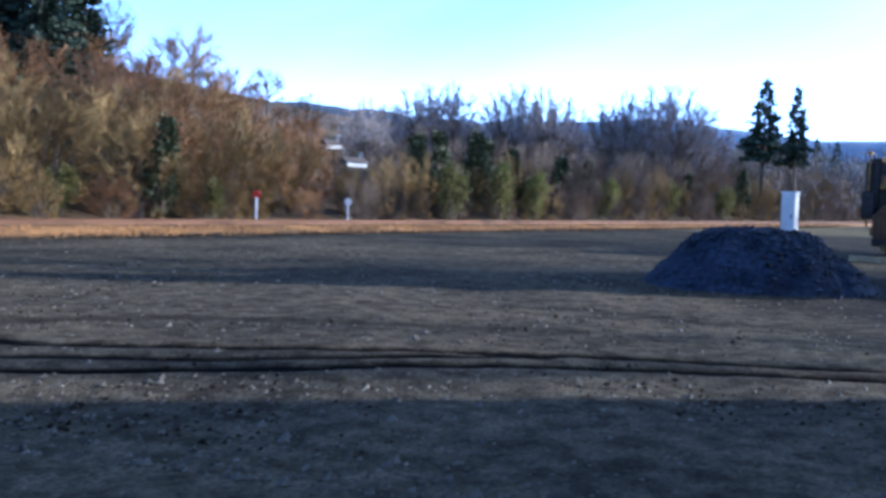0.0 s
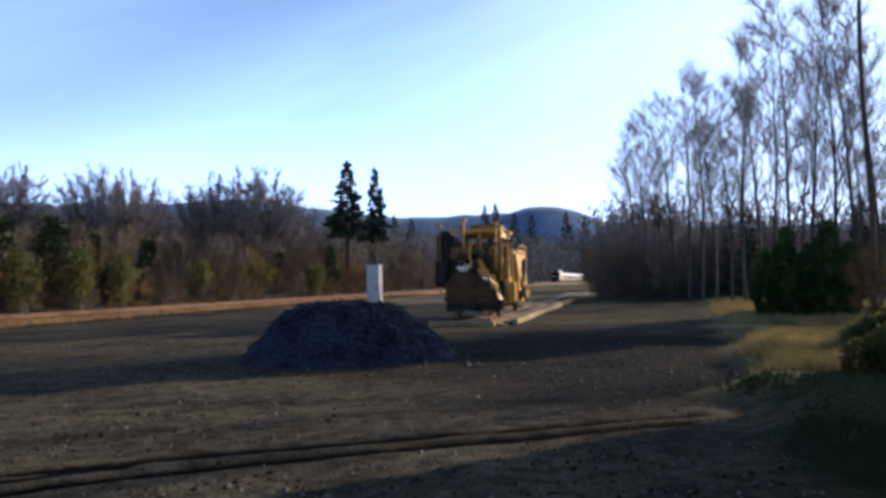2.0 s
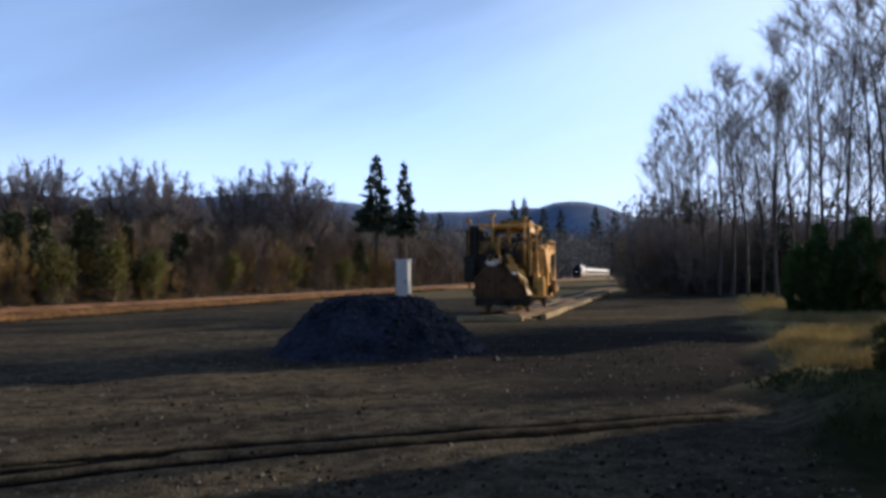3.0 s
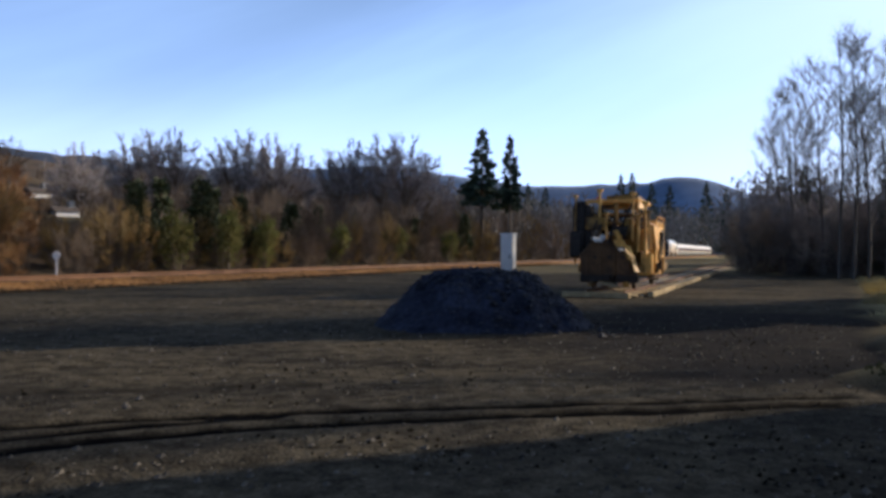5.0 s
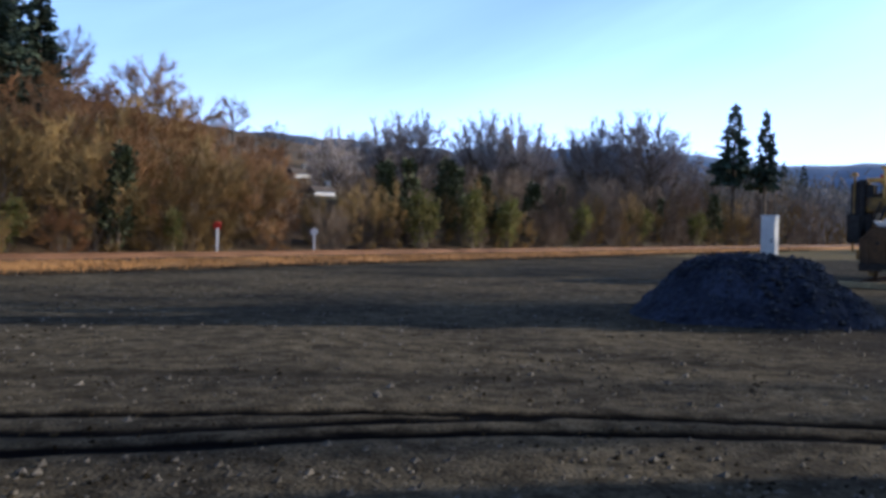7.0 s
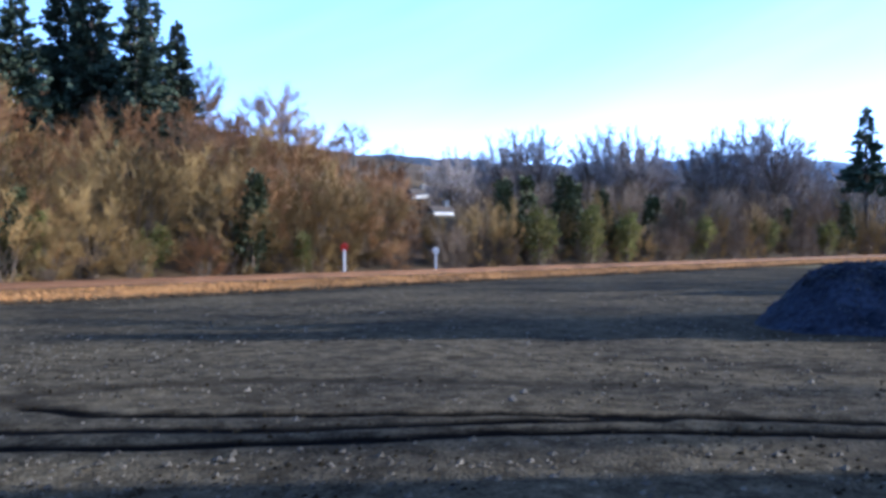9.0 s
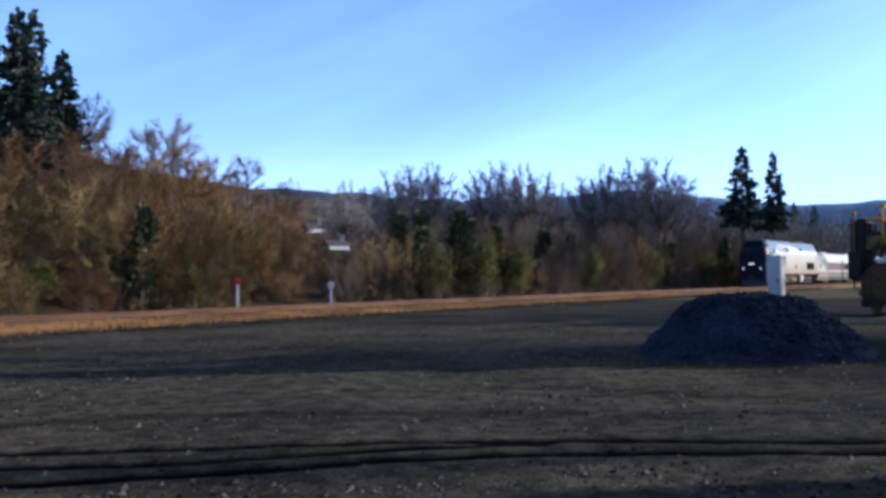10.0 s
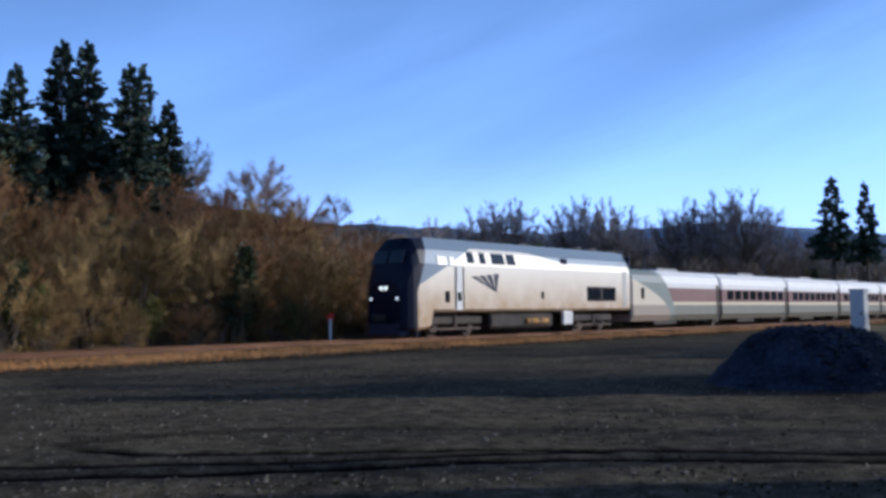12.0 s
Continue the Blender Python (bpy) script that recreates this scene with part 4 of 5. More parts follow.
TRAIN = [(locomotive(), 0.0), (coach(True), 21.1)]
second = coach(False)
TRAIN.append((second, 21.1 + 13.3))
for k in range(2, 12):
    TRAIN.append((copy_thing(second, Matrix.Identity(4)), 21.1 + 13.3 * k))
SPEED = 33.79
for ob, _ in TRAIN:
    ob.scale = (1.02, 1.02, 1.15 if ob.name == "locomotive" else 1.25)


def motions():
    def place(s):
        p = on_track(s)
        return pose(p.x, p.y, RAIL_Z, 0, 0, 90 - TRACK_TURN)
    for ob, back in TRAIN:
        walk(ob, [(t, place(back * 1.02 - 0.7 + SPEED * (12.0 - t))) for t in (0.0, 3.0, 6.0, 9.0, 12.0)])


# ---- hills ----
def ridge(name, material, dist, crest, label, depth=260, n=120, rough=4.0):
    """A rounded ridge along a ring, its crest height given by bearing."""
    m = Mesh()
    a0, a1 = crest[0][0], crest[-1][0]
    cols = []
    for k in range(n + 1):
        az = a0 + (a1 - a0) * k / n
        e = float(np.interp(az, [c[0] for c in crest], [c[1] for c in crest]))
        h = dist * math.tan(radians(e)) + rough * noise.noise((az * 0.8, dist * 0.01, 0)) + rough * 0.4 * noise.noise((az * 4, dist * 0.01, 3))
        a = radians(az)
        cols.append([(r * math.sin(a), r * math.cos(a), z) for r, z in ((dist - depth * 0.5, -1.0), (dist - depth * 0.3, h * 0.5), (dist - depth * 0.1, h * 0.9), (dist, h), (dist + depth * 0.5, h * 0.5), (dist + depth, -1.0))])
    w = 6
    m.v = [p for c in cols for p in c]
    m.f = [(k * w + i, (k + 1) * w + i, (k + 1) * w + i + 1, k * w + i + 1) for k in range(n) for i in range(w - 1)]
    tagged(new(name, m.data(name, material, True)), label, "hill", kind="structure")


ridge("backdrop_mountain", M_RIDGE_FAR, 2300, [(-60, 3.5), (-30, 5.2), (-16, 5.2), (-6, 5.2), (-2, 5.6), (2, 5.2), (8, 4.3), (13, 4.3), (16, 4.5), (18.2, 4.85), (20, 4.5), (22, 3.7), (30, 3.0), (60, 3.0)], "wooded mountain ridge far off, tinted with haze blue", 700, rough=10)
ridge("backdrop_ridge", M_RIDGE_NEAR, 900, [(-75, 4.5), (-40, 5.2), (-30, 5.8), (-25, 6.0), (-20, 5.8), (-15, 5.3), (-9, 4.9), (0, 4.2), (8, 3.4), (14, 2.6), (22, 2.2), (40, 2.0)], "wooded ridge behind the trees, tinted with dark haze blue", 300, rough=5)


SKYLINE = ((-90, 13.0), (-50, 12.5), (-45, 11.5), (-42, 10.6), (-39.4, 10.6), (-35, 10.9), (-32, 10.2), (-29, 9.0), (-25.5, 7.6), (-22, 6.1), (-19, 5.6), (-15, 5.2),
           (-10, 5.2), (-5, 5.2), (0, 5.0), (4, 4.7), (8, 4.0), (12, 3.2), (30, 2.5))


def crest(az):
    """Elevation of the wood's top on a bearing."""
    return float(np.interp(az, [a for a, _ in SKYLINE], [e for _, e in SKYLINE]))


def bank_z(s, q):
    """Height of the bank at q metres beyond the track."""
    p = on_track(s, -q)
    d = math.hypot(p.x, p.y)
    k = max(0.0, min(1.0, (q - 8) / 34))
    return (EYE_Z + d * math.tan(radians(0.66 * crest(math.degrees(math.atan2(p.x, p.y)))))) * k * (2 - k) ** 0.5


def slope():
    """Wooded bank that rises beyond the railway."""
    m, n, w = Mesh(), 120, 13
    for k in range(n + 1):
        s = -110 + 330 * k / n
        for j in range(w):
            q = 6 + 4.2 * j if j < w - 1 else 150
            z = bank_z(s, q) + 0.6 * noise.noise((s * 0.1, q * 0.1, 2)) * (j > 0) - (0.15 if j == 0 else 0)
            m.v.append(tuple(on_track(s, -q, z)))
    m.f = [(k * w + j, k * w + j + 1, (k + 1) * w + j + 1, (k + 1) * w + j) for k in range(n) for j in range(w - 1)]
    tagged(new("wooded_bank", m.data("wooded_bank", M_LITTER, True)), "leaf-littered bank rising beyond the railway", "bank", kind="structure")


slope()


# ---- trees ----
def grow(wood, twigs, rng, a, d, length, r, level, spread, lift, kids, twig_n, twig_len, tw):
    """One limb in bent pieces, with limbs and twigs along it."""
    p, step = Vector(a), length / 3
    d = Vector(d).normalized()
    nodes = []
    for k in range(3):
        q = p + d * step
        ra, rb = r * (1 - k / 3.6), r * (1 - (k + 1) / 3.6)
        wood.tube(p, q, ra, rb if not (k == 2 and level == 0) else rb * 0.4, 5 if r > 0.05 else 3, False)
        nodes.append((p, q, d))
        p = q
        d = (d + Vector((rng.uniform(-1, 1), rng.uniform(-1, 1), rng.uniform(-0.3, 0.6))) * 0.22).normalized()
    for k in range(kids if level > 0 else 0):
        f = rng.uniform(0.25, 1.0) * 3
        i = min(2, int(f))
        at = nodes[i][0].lerp(nodes[i][1], f - i)
        side = Vector((rng.uniform(-1, 1), rng.uniform(-1, 1), rng.uniform(-0.2, 0.4))).normalized()
        nd = (nodes[i][2] * (1 - spread) + side * spread + Vector((0, 0, lift))).normalized()
        grow(wood, twigs, rng, at, nd, length * rng.uniform(0.45, 0.7) * (1.15 - f / 9), r * 0.5 * (1.1 - f / 8), level - 1, spread, lift, kids, twig_n, twig_len, tw)
    for _ in range(twig_n * (3 if level == 0 else 1)):
        f = rng.uniform(0.2, 1.0) * 3
        i = min(2, int(f))
        at = nodes[i][0].lerp(nodes[i][1], min(1, f - i))
        nd = (nodes[i][2] * 0.5 + Vector((rng.uniform(-1, 1), rng.uniform(-1, 1), rng.uniform(-0.4, 0.8))) * 0.9 + Vector((0, 0, lift * 0.6))).normalized()
        twigs.twig(at, at + nd * twig_len * rng.uniform(0.4, 1.2), tw)


def bare_tree(seed, height, bark, twig, label, spread, lift, limbs, kids, twig_n, clear=0.3, stems=1, twig_len=0.9, levels=2, limb=0.34, name="bare_tree", cat="tree", tw=0.024):
    rng = random.Random(seed)
    wood, twigs = Mesh(), Mesh()
    for s in range(stems):
        p = Vector((0, 0, -0.2)) if stems == 1 else Vector((rng.uniform(-0.6, 0.6), rng.uniform(-0.6, 0.6), -0.2))
        d = Vector((rng.uniform(-0.05, 0.05), rng.uniform(-0.05, 0.05), 1)) if stems == 1 else Vector((rng.uniform(-0.35, 0.35), rng.uniform(-0.35, 0.35), 1))
        hh = height * (1 if stems == 1 else rng.uniform(0.7, 1.0))
        r0, nseg = (0.0075 if name == "alder_tree" else 0.011) * hh + 0.02, 7
        for k in range(nseg):
            q = p + d.normalized() * hh / nseg
            wood.tube(p, q, r0 * (1 - k / (nseg + 0.6)), r0 * (1 - (k + 1) / (nseg + 0.6)), 7 if stems == 1 else 5, False)
            base = (k + 0.5) / nseg
            if base > clear:
                for _ in range(limbs):
                    at = p.lerp(q, rng.random())
                    a = rng.uniform(0, 2 * math.pi)
                    nd = Vector((math.cos(a) * spread, math.sin(a) * spread, lift + 0.25))
                    grow(wood, twigs, rng, at, nd, hh * limb * (1.25 - base * 0.85), r0 * 0.4 * (1.15 - base), levels - 1, 0.55, lift * 0.4, kids, twig_n, twig_len, tw)
            p = q
            d = d + Vector((rng.uniform(-0.06, 0.06), rng.uniform(-0.06, 0.06), 0))
        grow(wood, twigs, rng, p, d, hh * 0.1, r0 * 0.12, 0, 0.5, lift, 0, twig_n, twig_len, tw)
    t = thing(name, label, cat)
    part("trunk", wood, bark, t)
    part("crown", twigs, twig, t)
    return t


def dome_tree(seed, height, bark, twig, label, low=0.3, wide=0.3, limbs=22, subs=6, sprigs=11, reach=0.09, tw=0.018, stems=1, name="bare_tree", cat="tree", shell=0.7, bough=0.11):
    """A leafless tree whose limbs fan out to a rounded crown of fine twigs."""
    rng = random.Random(seed)
    wood, twigs = Mesh(), Mesh()
    mid = Vector((0, 0, height * (1 + low) / 2))
    half = Vector((wide * height, wide * height, height * (1 - low) / 2 * 0.95))
    trunk = [Vector((rng.uniform(-0.03, 0.03) * height * k / 4, rng.uniform(-0.03, 0.03) * height * k / 4, -0.2 + height * 0.8 * k / 4)) for k in range(5)]
    if stems == 1:
        for k in range(4):
            wood.tube(trunk[k], trunk[k + 1], (0.016 - 0.0035 * k) * height, (0.0125 - 0.0035 * k) * height + 0.01, 6, False)
    for _ in range(limbs):
        v = Vector((rng.gauss(0, 1), rng.gauss(0, 1), rng.gauss(0.25, 0.9))).normalized()
        k = rng.uniform(shell, 0.98) * (1 + 0.22 * noise.noise(v * 1.9 + Vector((seed, 0, 0))))
        tip = mid + Vector((v.x * half.x, v.y * half.y, v.z * half.z)) * k
        if stems == 1:
            f = max(0.25, min(0.75, tip.z / height * 0.6 + rng.uniform(-0.1, 0.1))) / 0.8 * 4
            i = min(3, int(f))
            root = trunk[i].lerp(trunk[i + 1], f - i)
        else:
            root = Vector((rng.uniform(-0.3, 0.3) * half.x, rng.uniform(-0.3, 0.3) * half.y, -0.15))
        elbow = root.lerp(tip, 0.5) + Vector((rng.uniform(-0.03, 0.03), rng.uniform(-0.03, 0.03), -0.02 if stems == 1 else 0.05)) * height
        r = 0.0045 * height + 0.006
        wood.tube(root, elbow, r, r * 0.6, 4, False)
        wood.tube(elbow, tip, r * 0.6, r * 0.15, 3, False)
        for _ in range(subs):
            f = rng.uniform(0.05, 1.0)
            a = elbow.lerp(tip, f)
            out = Vector((v.x, v.y, v.z * 0.6 + 0.45)).normalized()
            b = a + (out + Vector((rng.uniform(-1, 1), rng.uniform(-1, 1), rng.uniform(-0.5, 0.9))) * 0.9).normalized() * height * bough * rng.uniform(0.5, 1.2)
            twigs.twig(a, b, r * 0.4)
            for _ in range(sprigs):
                c = a.lerp(b, rng.uniform(0.1, 1.0))
                d = (out * 0.7 + Vector((rng.uniform(-1, 1), rng.uniform(-1, 1), rng.uniform(-0.4, 1.0)))).normalized()
                twigs.twig(c, c + d * height * reach * rng.uniform(0.4, 1.2), tw)
    t = thing(name, label, cat)
    part("trunk", wood, bark, t)
    part("crown", twigs, twig, t)
    return t


def fir(seed, height, label, dense=1.0, wide=0.2, base=0.1):
    rng = random.Random(seed)
    wood, nd = Mesh(), Mesh()
    wood.tube((0, 0, -0.2), (0, 0, height), 0.014 * height + 0.05, 0.02, 7)
    n = int(height * 3.4 * dense)
    for k in range(n):
        f = k / n
        z = height * (base + (0.99 - base) * f)
        ln = (height * wide * (1 - f) ** 0.85 + 0.12) * rng.uniform(0.55, 1.2)
        for _ in range(4):
            a = rng.uniform(0, 2 * math.pi)
            d = Vector((math.cos(a), math.sin(a), -0.10 + 0.55 * f)).normalized()
            root = Vector((0, 0, z + rng.uniform(-0.2, 0.2)))
            tip = root + d * ln - Vector((0, 0, ln * 0.16))
            wood.tube(root, tip, 0.03, 0, 3)
            m = max(4, int(ln * 6.5))
            for i in range(m):
                u = (i + rng.random()) / m
                c = root.lerp(tip, 0.1 + 0.9 * u)
                side = Vector((-d.y, d.x, 0)) * rng.choice((-1, 1))
                nd.leaf(c, (d * 0.8 + side * 0.6 + Vector((0, 0, rng.uniform(-0.8, 0.0)))).normalized(), 0.78 * (1.15 - 0.5 * u) * (1.1 - 0.55 * f), rng)
    for _ in range(30):
        c = Vector((0, 0, height * rng.uniform(0.93, 1.0)))
        nd.leaf(c, Vector((rng.uniform(-.5, .5), rng.uniform(-.5, .5), 0.8)).normalized(), 0.3, rng)
    t = thing("fir_tree", label, "conifer")
    part("trunk", wood, M_BARK, t)
    part("crown", nd, M_NEEDLE, t)
    return t


def leafy(seed, lobes, per, size, material, label, name, cat, ragged=0.22, inner=0.72):
    """Foliage masses of many small sprays over an uneven surface; lobes: centre and half sizes."""
    rng = random.Random(seed)
    wood, lf = Mesh(), Mesh()
    for (cx, cy, cz), (hx, hy, hz) in lobes:
        wood.tube((cx * 0.4, cy * 0.4, -0.1), (cx, cy, cz + hz * 0.6), 0.1, 0.02, 5)
        for _ in range(per):
            v = Vector((rng.gauss(0, 1), rng.gauss(0, 1), rng.gauss(0, 1))).normalized()
            k = (inner + (1 - inner) * rng.random()) * (1 + ragged * noise.noise(v * 2.3 + Vector((seed, cx, cz))))
            c = Vector((cx + v.x * hx * k, cy + v.y * hy * k, cz + v.z * hz * k))
            if c.z > 0.02:
                lf.leaf(c, (v + Vector((0, 0, 0.7)) + Vector((rng.uniform(-.5, .5), rng.uniform(-.5, .5), rng.uniform(-.3, .3)))).normalized(), size * rng.uniform(0.6, 1.3), rng)
    t = thing(name, label, cat)
    part("trunk", wood, M_BARK, t)
    part("crown", lf, material, t)
    return t


def polar(az, dist, z=0.0, turn=0.0, scale=1.0):
    a = radians(az)
    return pose(dist * math.sin(a), dist * math.cos(a), z, 0, 0, turn) @ Matrix.Scale(scale, 4)


def put(ob, m, label="", group=""):
    c = copy_thing(ob, Matrix.Identity(4))
    c.matrix_basis = m
    return tagged(c, label, group=group)


RUSSET = dome_tree(21, 10.0, M_BARK, M_TWIG_RED, "leafless russet-twigged tree on the bank", 0.12, 0.36, 34, 7, 12)
MAPLE = dome_tree(22, 11.5, M_BARK, M_TWIG_GREY, "leafless grey-brown tree with a rounded crown", 0.2, 0.32, 32, 7, 12)
BRUSH = dome_tree(23, 6.0, M_BARK, M_TWIG_TAN, "leafless tan thicket of many thin stems", 0.0, 0.38, 32, 7, 8, 0.15, 0.017, 4, "thicket", "brush")
BRUSH_RED = dome_tree(24, 6.0, M_BARK, M_TWIG_RED, "leafless russet thicket of many thin stems", 0.0, 0.4, 32, 7, 8, 0.15, 0.017, 4, "thicket", "brush")
BRUSH_GREY = dome_tree(27, 6.0, M_BARK, M_TWIG_GREY, "leafless grey thicket of many thin stems", 0.0, 0.36, 32, 7, 8, 0.15, 0.017, 4, "thicket", "brush")
BRUSH_PALE = dome_tree(28, 6.0, M_BARK_PALE, M_TWIG_PALE, "leafless pale thicket of many thin stems", 0.0, 0.36, 26, 6, 8, 0.15, 0.017, 4, "thicket", "brush")
CROWN = dome_tree(29, 13.0, M_BARK, M_TWIG_ASH, "leafless tree with a rounded fan of fine grey twigs", 0.42, 0.26, 76, 7, 10, 0.045, 0.024, shell=0.84, bough=0.065)
ALDER = bare_tree(25, 17.0, M_BARK_PALE, M_TWIG_PALE, "tall slender leafless pale alder", 0.5, 0.75, 3, 4, 6, 0.25, levels=2, limb=0.27, name="alder_tree", tw=0.013, twig_len=1.3)
ALDER_B = bare_tree(26, 15.0, M_BARK_PALE, M_TWIG_PALE, "tall slender leafless alder with open crown", 0.55, 0.7, 3, 4, 6, 0.2, levels=2, limb=0.28, name="alder_tree", tw=0.013, twig_len=1.3)
FIR = fir(31, 16.0, "dark green fir with drooping boughs", 1.5, 0.23)
FIR_HIGH = fir(33, 17.0, "unseen tall fir, bare below, added to shade heap and lot", 1.5, 0.17, 0.48)
FIR_TOP = fir(34, 14.0, "tall open fir standing above the wood", 0.6, 0.12, 0.46)
FIR_THIN = fir(32, 14.0, "dark fir with an open ragged crown", 0.8, 0.2)
IVY_TREE = leafy(41, [((0, 0, 2.2), (1.5, 1.2, 2.2)), ((0.4, 0, 4.6), (1.1, 1.0, 2.2)), ((0.5, 0.2, 6.6), (0.8, 0.8, 1.6)), ((-1.0, 0.2, 3.2), (0.9, 0.8, 1.3))], 380, 0.36, M_IVY, "bare tree wrapped in dark green ivy", "ivy_clad_tree", "tree", 0.9, 0.3)
IVY_SLIM = leafy(45, [((0, 0, 1.6), (0.8, 0.8, 1.7)), ((0.3, 0.1, 3.6), (0.55, 0.5, 1.6)), ((-0.2, 0, 5.4), (0.6, 0.5, 1.3)), ((0.9, 0.2, 2.6), (0.6, 0.6, 0.9)), ((0.2, 0.1, 7.0), (0.35, 0.35, 0.9))], 170, 0.38, M_IVY, "slim bare tree with ragged dark ivy", "ivy_clad_tree", "tree", 0.9, 0.3)
MOSSY = leafy(42, [((0, 0, 1.8), (1.3, 1.1, 1.9)), ((0.8, 0.3, 3.2), (1.0, 0.9, 1.4)), ((-0.9, 0, 2.6), (0.8, 0.8, 1.5))], 420, 0.3, M_MOSS, "olive mossy shrub at the wood's edge", "mossy_shrub", "shrub", 0.8, 0.35)
HEIGHTS = {RUSSET.name: 10.4, MAPLE.name: 12.0, BRUSH.name: 6.5, BRUSH_RED.name: 6.5, BRUSH_GREY.name: 6.5}
PROTOTYPES = [CROWN, FIR_TOP, RUSSET, MAPLE, BRUSH, BRUSH_RED, BRUSH_GREY, BRUSH_PALE, ALDER, ALDER_B, FIR, FIR_HIGH, FIR_THIN, IVY_SLIM, IVY_TREE, MOSSY]


def woods():
    """The wood along the far side of the railway: thickets in front, taller trees up the bank."""
    rng = random.Random(5)
    rows = ((7.2, 2.6, 0.12, 0.34), (8.8, 2.8, 0.36, 0.70), (11, 3.3, 0.5, 0.85), (14.5, 3.7, 0.58, 0.92), (19, 4.0, 0.74, 0.92), (25, 5.0, 0.82, 0.97), (33, 7.2, 0.93, 1.05), (44, 8.5, 0.97, 1.11))
    for row, (q, gap, f0, f1) in enumerate(rows):
        s = -46.0
        while s < 150:
            qq, ss = q + rng.uniform(-1.2, 1.2), s + rng.uniform(-0.8, 0.8)
            p, z = on_track(ss, -qq, 0), bank_z(ss, qq) - 0.1
            d, az = math.hypot(p.x, p.y), math.degrees(math.atan2(p.x, p.y))
            left = az < -22
            wide = (0.85, 1.4) if left else (0.6, 1.1)
            if row < 3:
                ob = rng.choice((BRUSH, BRUSH, BRUSH_RED) if left else (BRUSH, BRUSH_GREY, BRUSH_GREY, BRUSH_GREY))
            elif row < 5:
                ob = rng.choice((BRUSH, RUSSET, BRUSH_RED, RUSSET) if left else (BRUSH_GREY, MAPLE, BRUSH_GREY, MAPLE))
            else:
                ob = rng.choice((RUSSET, RUSSET, MAPLE) if left else (MAPLE, MAPLE, BRUSH_GREY))
            tall = HEIGHTS[ob.name]
            
            top = EYE_Z + d * math.tan(radians(crest(az) * rng.uniform(f0, f1)))
            if -22.8 < az < -18.8 and d > 48:
                top = min(top, EYE_Z + d * math.tan(radians(3.0 if az < -20.9 else 2.1)))
            sc = max(0.3, min(1.7, (top - z) / tall))
            put(ob, pose(p.x, p.y, z, 0, 0, rng.uniform(0, 360)) @ Matrix.Diagonal((sc * rng.uniform(*wide), sc * rng.uniform(*wide), sc, 1)), group="wood beside the railway")
            s += gap * rng.uniform(0.8, 1.25) * (1 + max(0.0, s) / 240)


woods()


def by_ray(ob, az, dist, top_el, height, z=0.0, turn=0.0, label=""):
    """Stand a tree on a bearing, scaled so that its top reaches the given elevation."""
    top = EYE_Z + dist * math.tan(radians(top_el))
    return put(ob, polar(az, dist, z, turn, (top - z) / height), label)


# dark firs on the bank
for az, d, e, k in ((-50.5, 62, 16.0, FIR), (-47.6, 66, 15.4, FIR), (-45.4, 60, 15.0, FIR), (-42.8, 64, 16.6, FIR), (-41.4, 62, 16.7, FIR), (-38.9, 60, 15.6, FIR), (-38.0, 63, 15.6, FIR_THIN), (-36.5, 66, 13.5, FIR)):
    by_ray(k, az, d, e, 16.0 if k is FIR else 14.0, 2.5, az * 7)
by_ray(IVY_TREE, -32.1, 46, 4.6, 8.0, 0.3)
by_ray(IVY_TREE, -45.5, 41, 3.5, 8.0, 0.3, 60)
for az, d, e in ((-44.5, 42, 2.0), (-38, 44, 1.2), (-28.8, 47, 0.9), (-13.7, 60, 2.3), (-10.6, 66, 2.4), (-8.4, 70, 1.9), (-4, 84, 1.6), (-0.2, 96, 1.5), (3.4, 110, 1.3)):
    by_ray(MOSSY, az, d, e, 4.6, 0.3, az * 9)
for az, d, e, w, ob in ((-15.7, 60, 4.2, 1.2, IVY_TREE), (-14.6, 62, 4.4, 1.5, IVY_SLIM), (-12.6, 64, 4.4, 1.2, IVY_TREE), (-11.6, 66, 3.9, 1.5, IVY_SLIM), (-9.6, 70, 3.4, 1.2, IVY_TREE), (-7.0, 78, 3.0, 1.4, IVY_TREE),
                        (-17.4, 59, 2.2, 1.3, IVY_SLIM), (-5.0, 84, 2.9, 1.4, IVY_SLIM), (-2.5, 92, 2.4, 1.3, IVY_TREE), (1.2, 100, 2.2, 1.5, IVY_SLIM), (4.4, 112, 2.4, 1.4, IVY_TREE)):
    c = by_ray(ob, az, d + 4.5, e, 8.0, 0.5, az * 57)
    c.matrix_basis = c.matrix_basis @ Matrix.Diagonal((w, w * 0.8, 1, 1))
# crowns that stand above the wood
for az, d, e in ((-19.4, 84, 6.2), (-16.4, 96, 6.9), (-15.3, 98, 7.2), (-14.0, 96, 7.3), (-10.6, 100, 6.9), (-9.4, 102, 7.4), (-8.0, 100, 7.2), (-6.7, 102, 6.6), (-2.9, 112, 7.0), (-1.0, 112, 7.4), (0.5, 112, 7.4), (-4.2, 112, 6.4), (2.0, 116, 6.1)):
    by_ray(CROWN, az, d, e, 13.4, 0.0, az * 31, "leafless rounded tree standing above the wood")
for az, e, w in ((5.5, 7.85, 1.3), (7.3, 7.45, 0.9)):
    tall = by_ray(FIR_TOP, az, 126, e, 14.0, 0, az * 40, "tall dark fir above the wood")
    tall.matrix_basis = tall.matrix_basis @ Matrix.Diagonal((w, w, 1, 1))
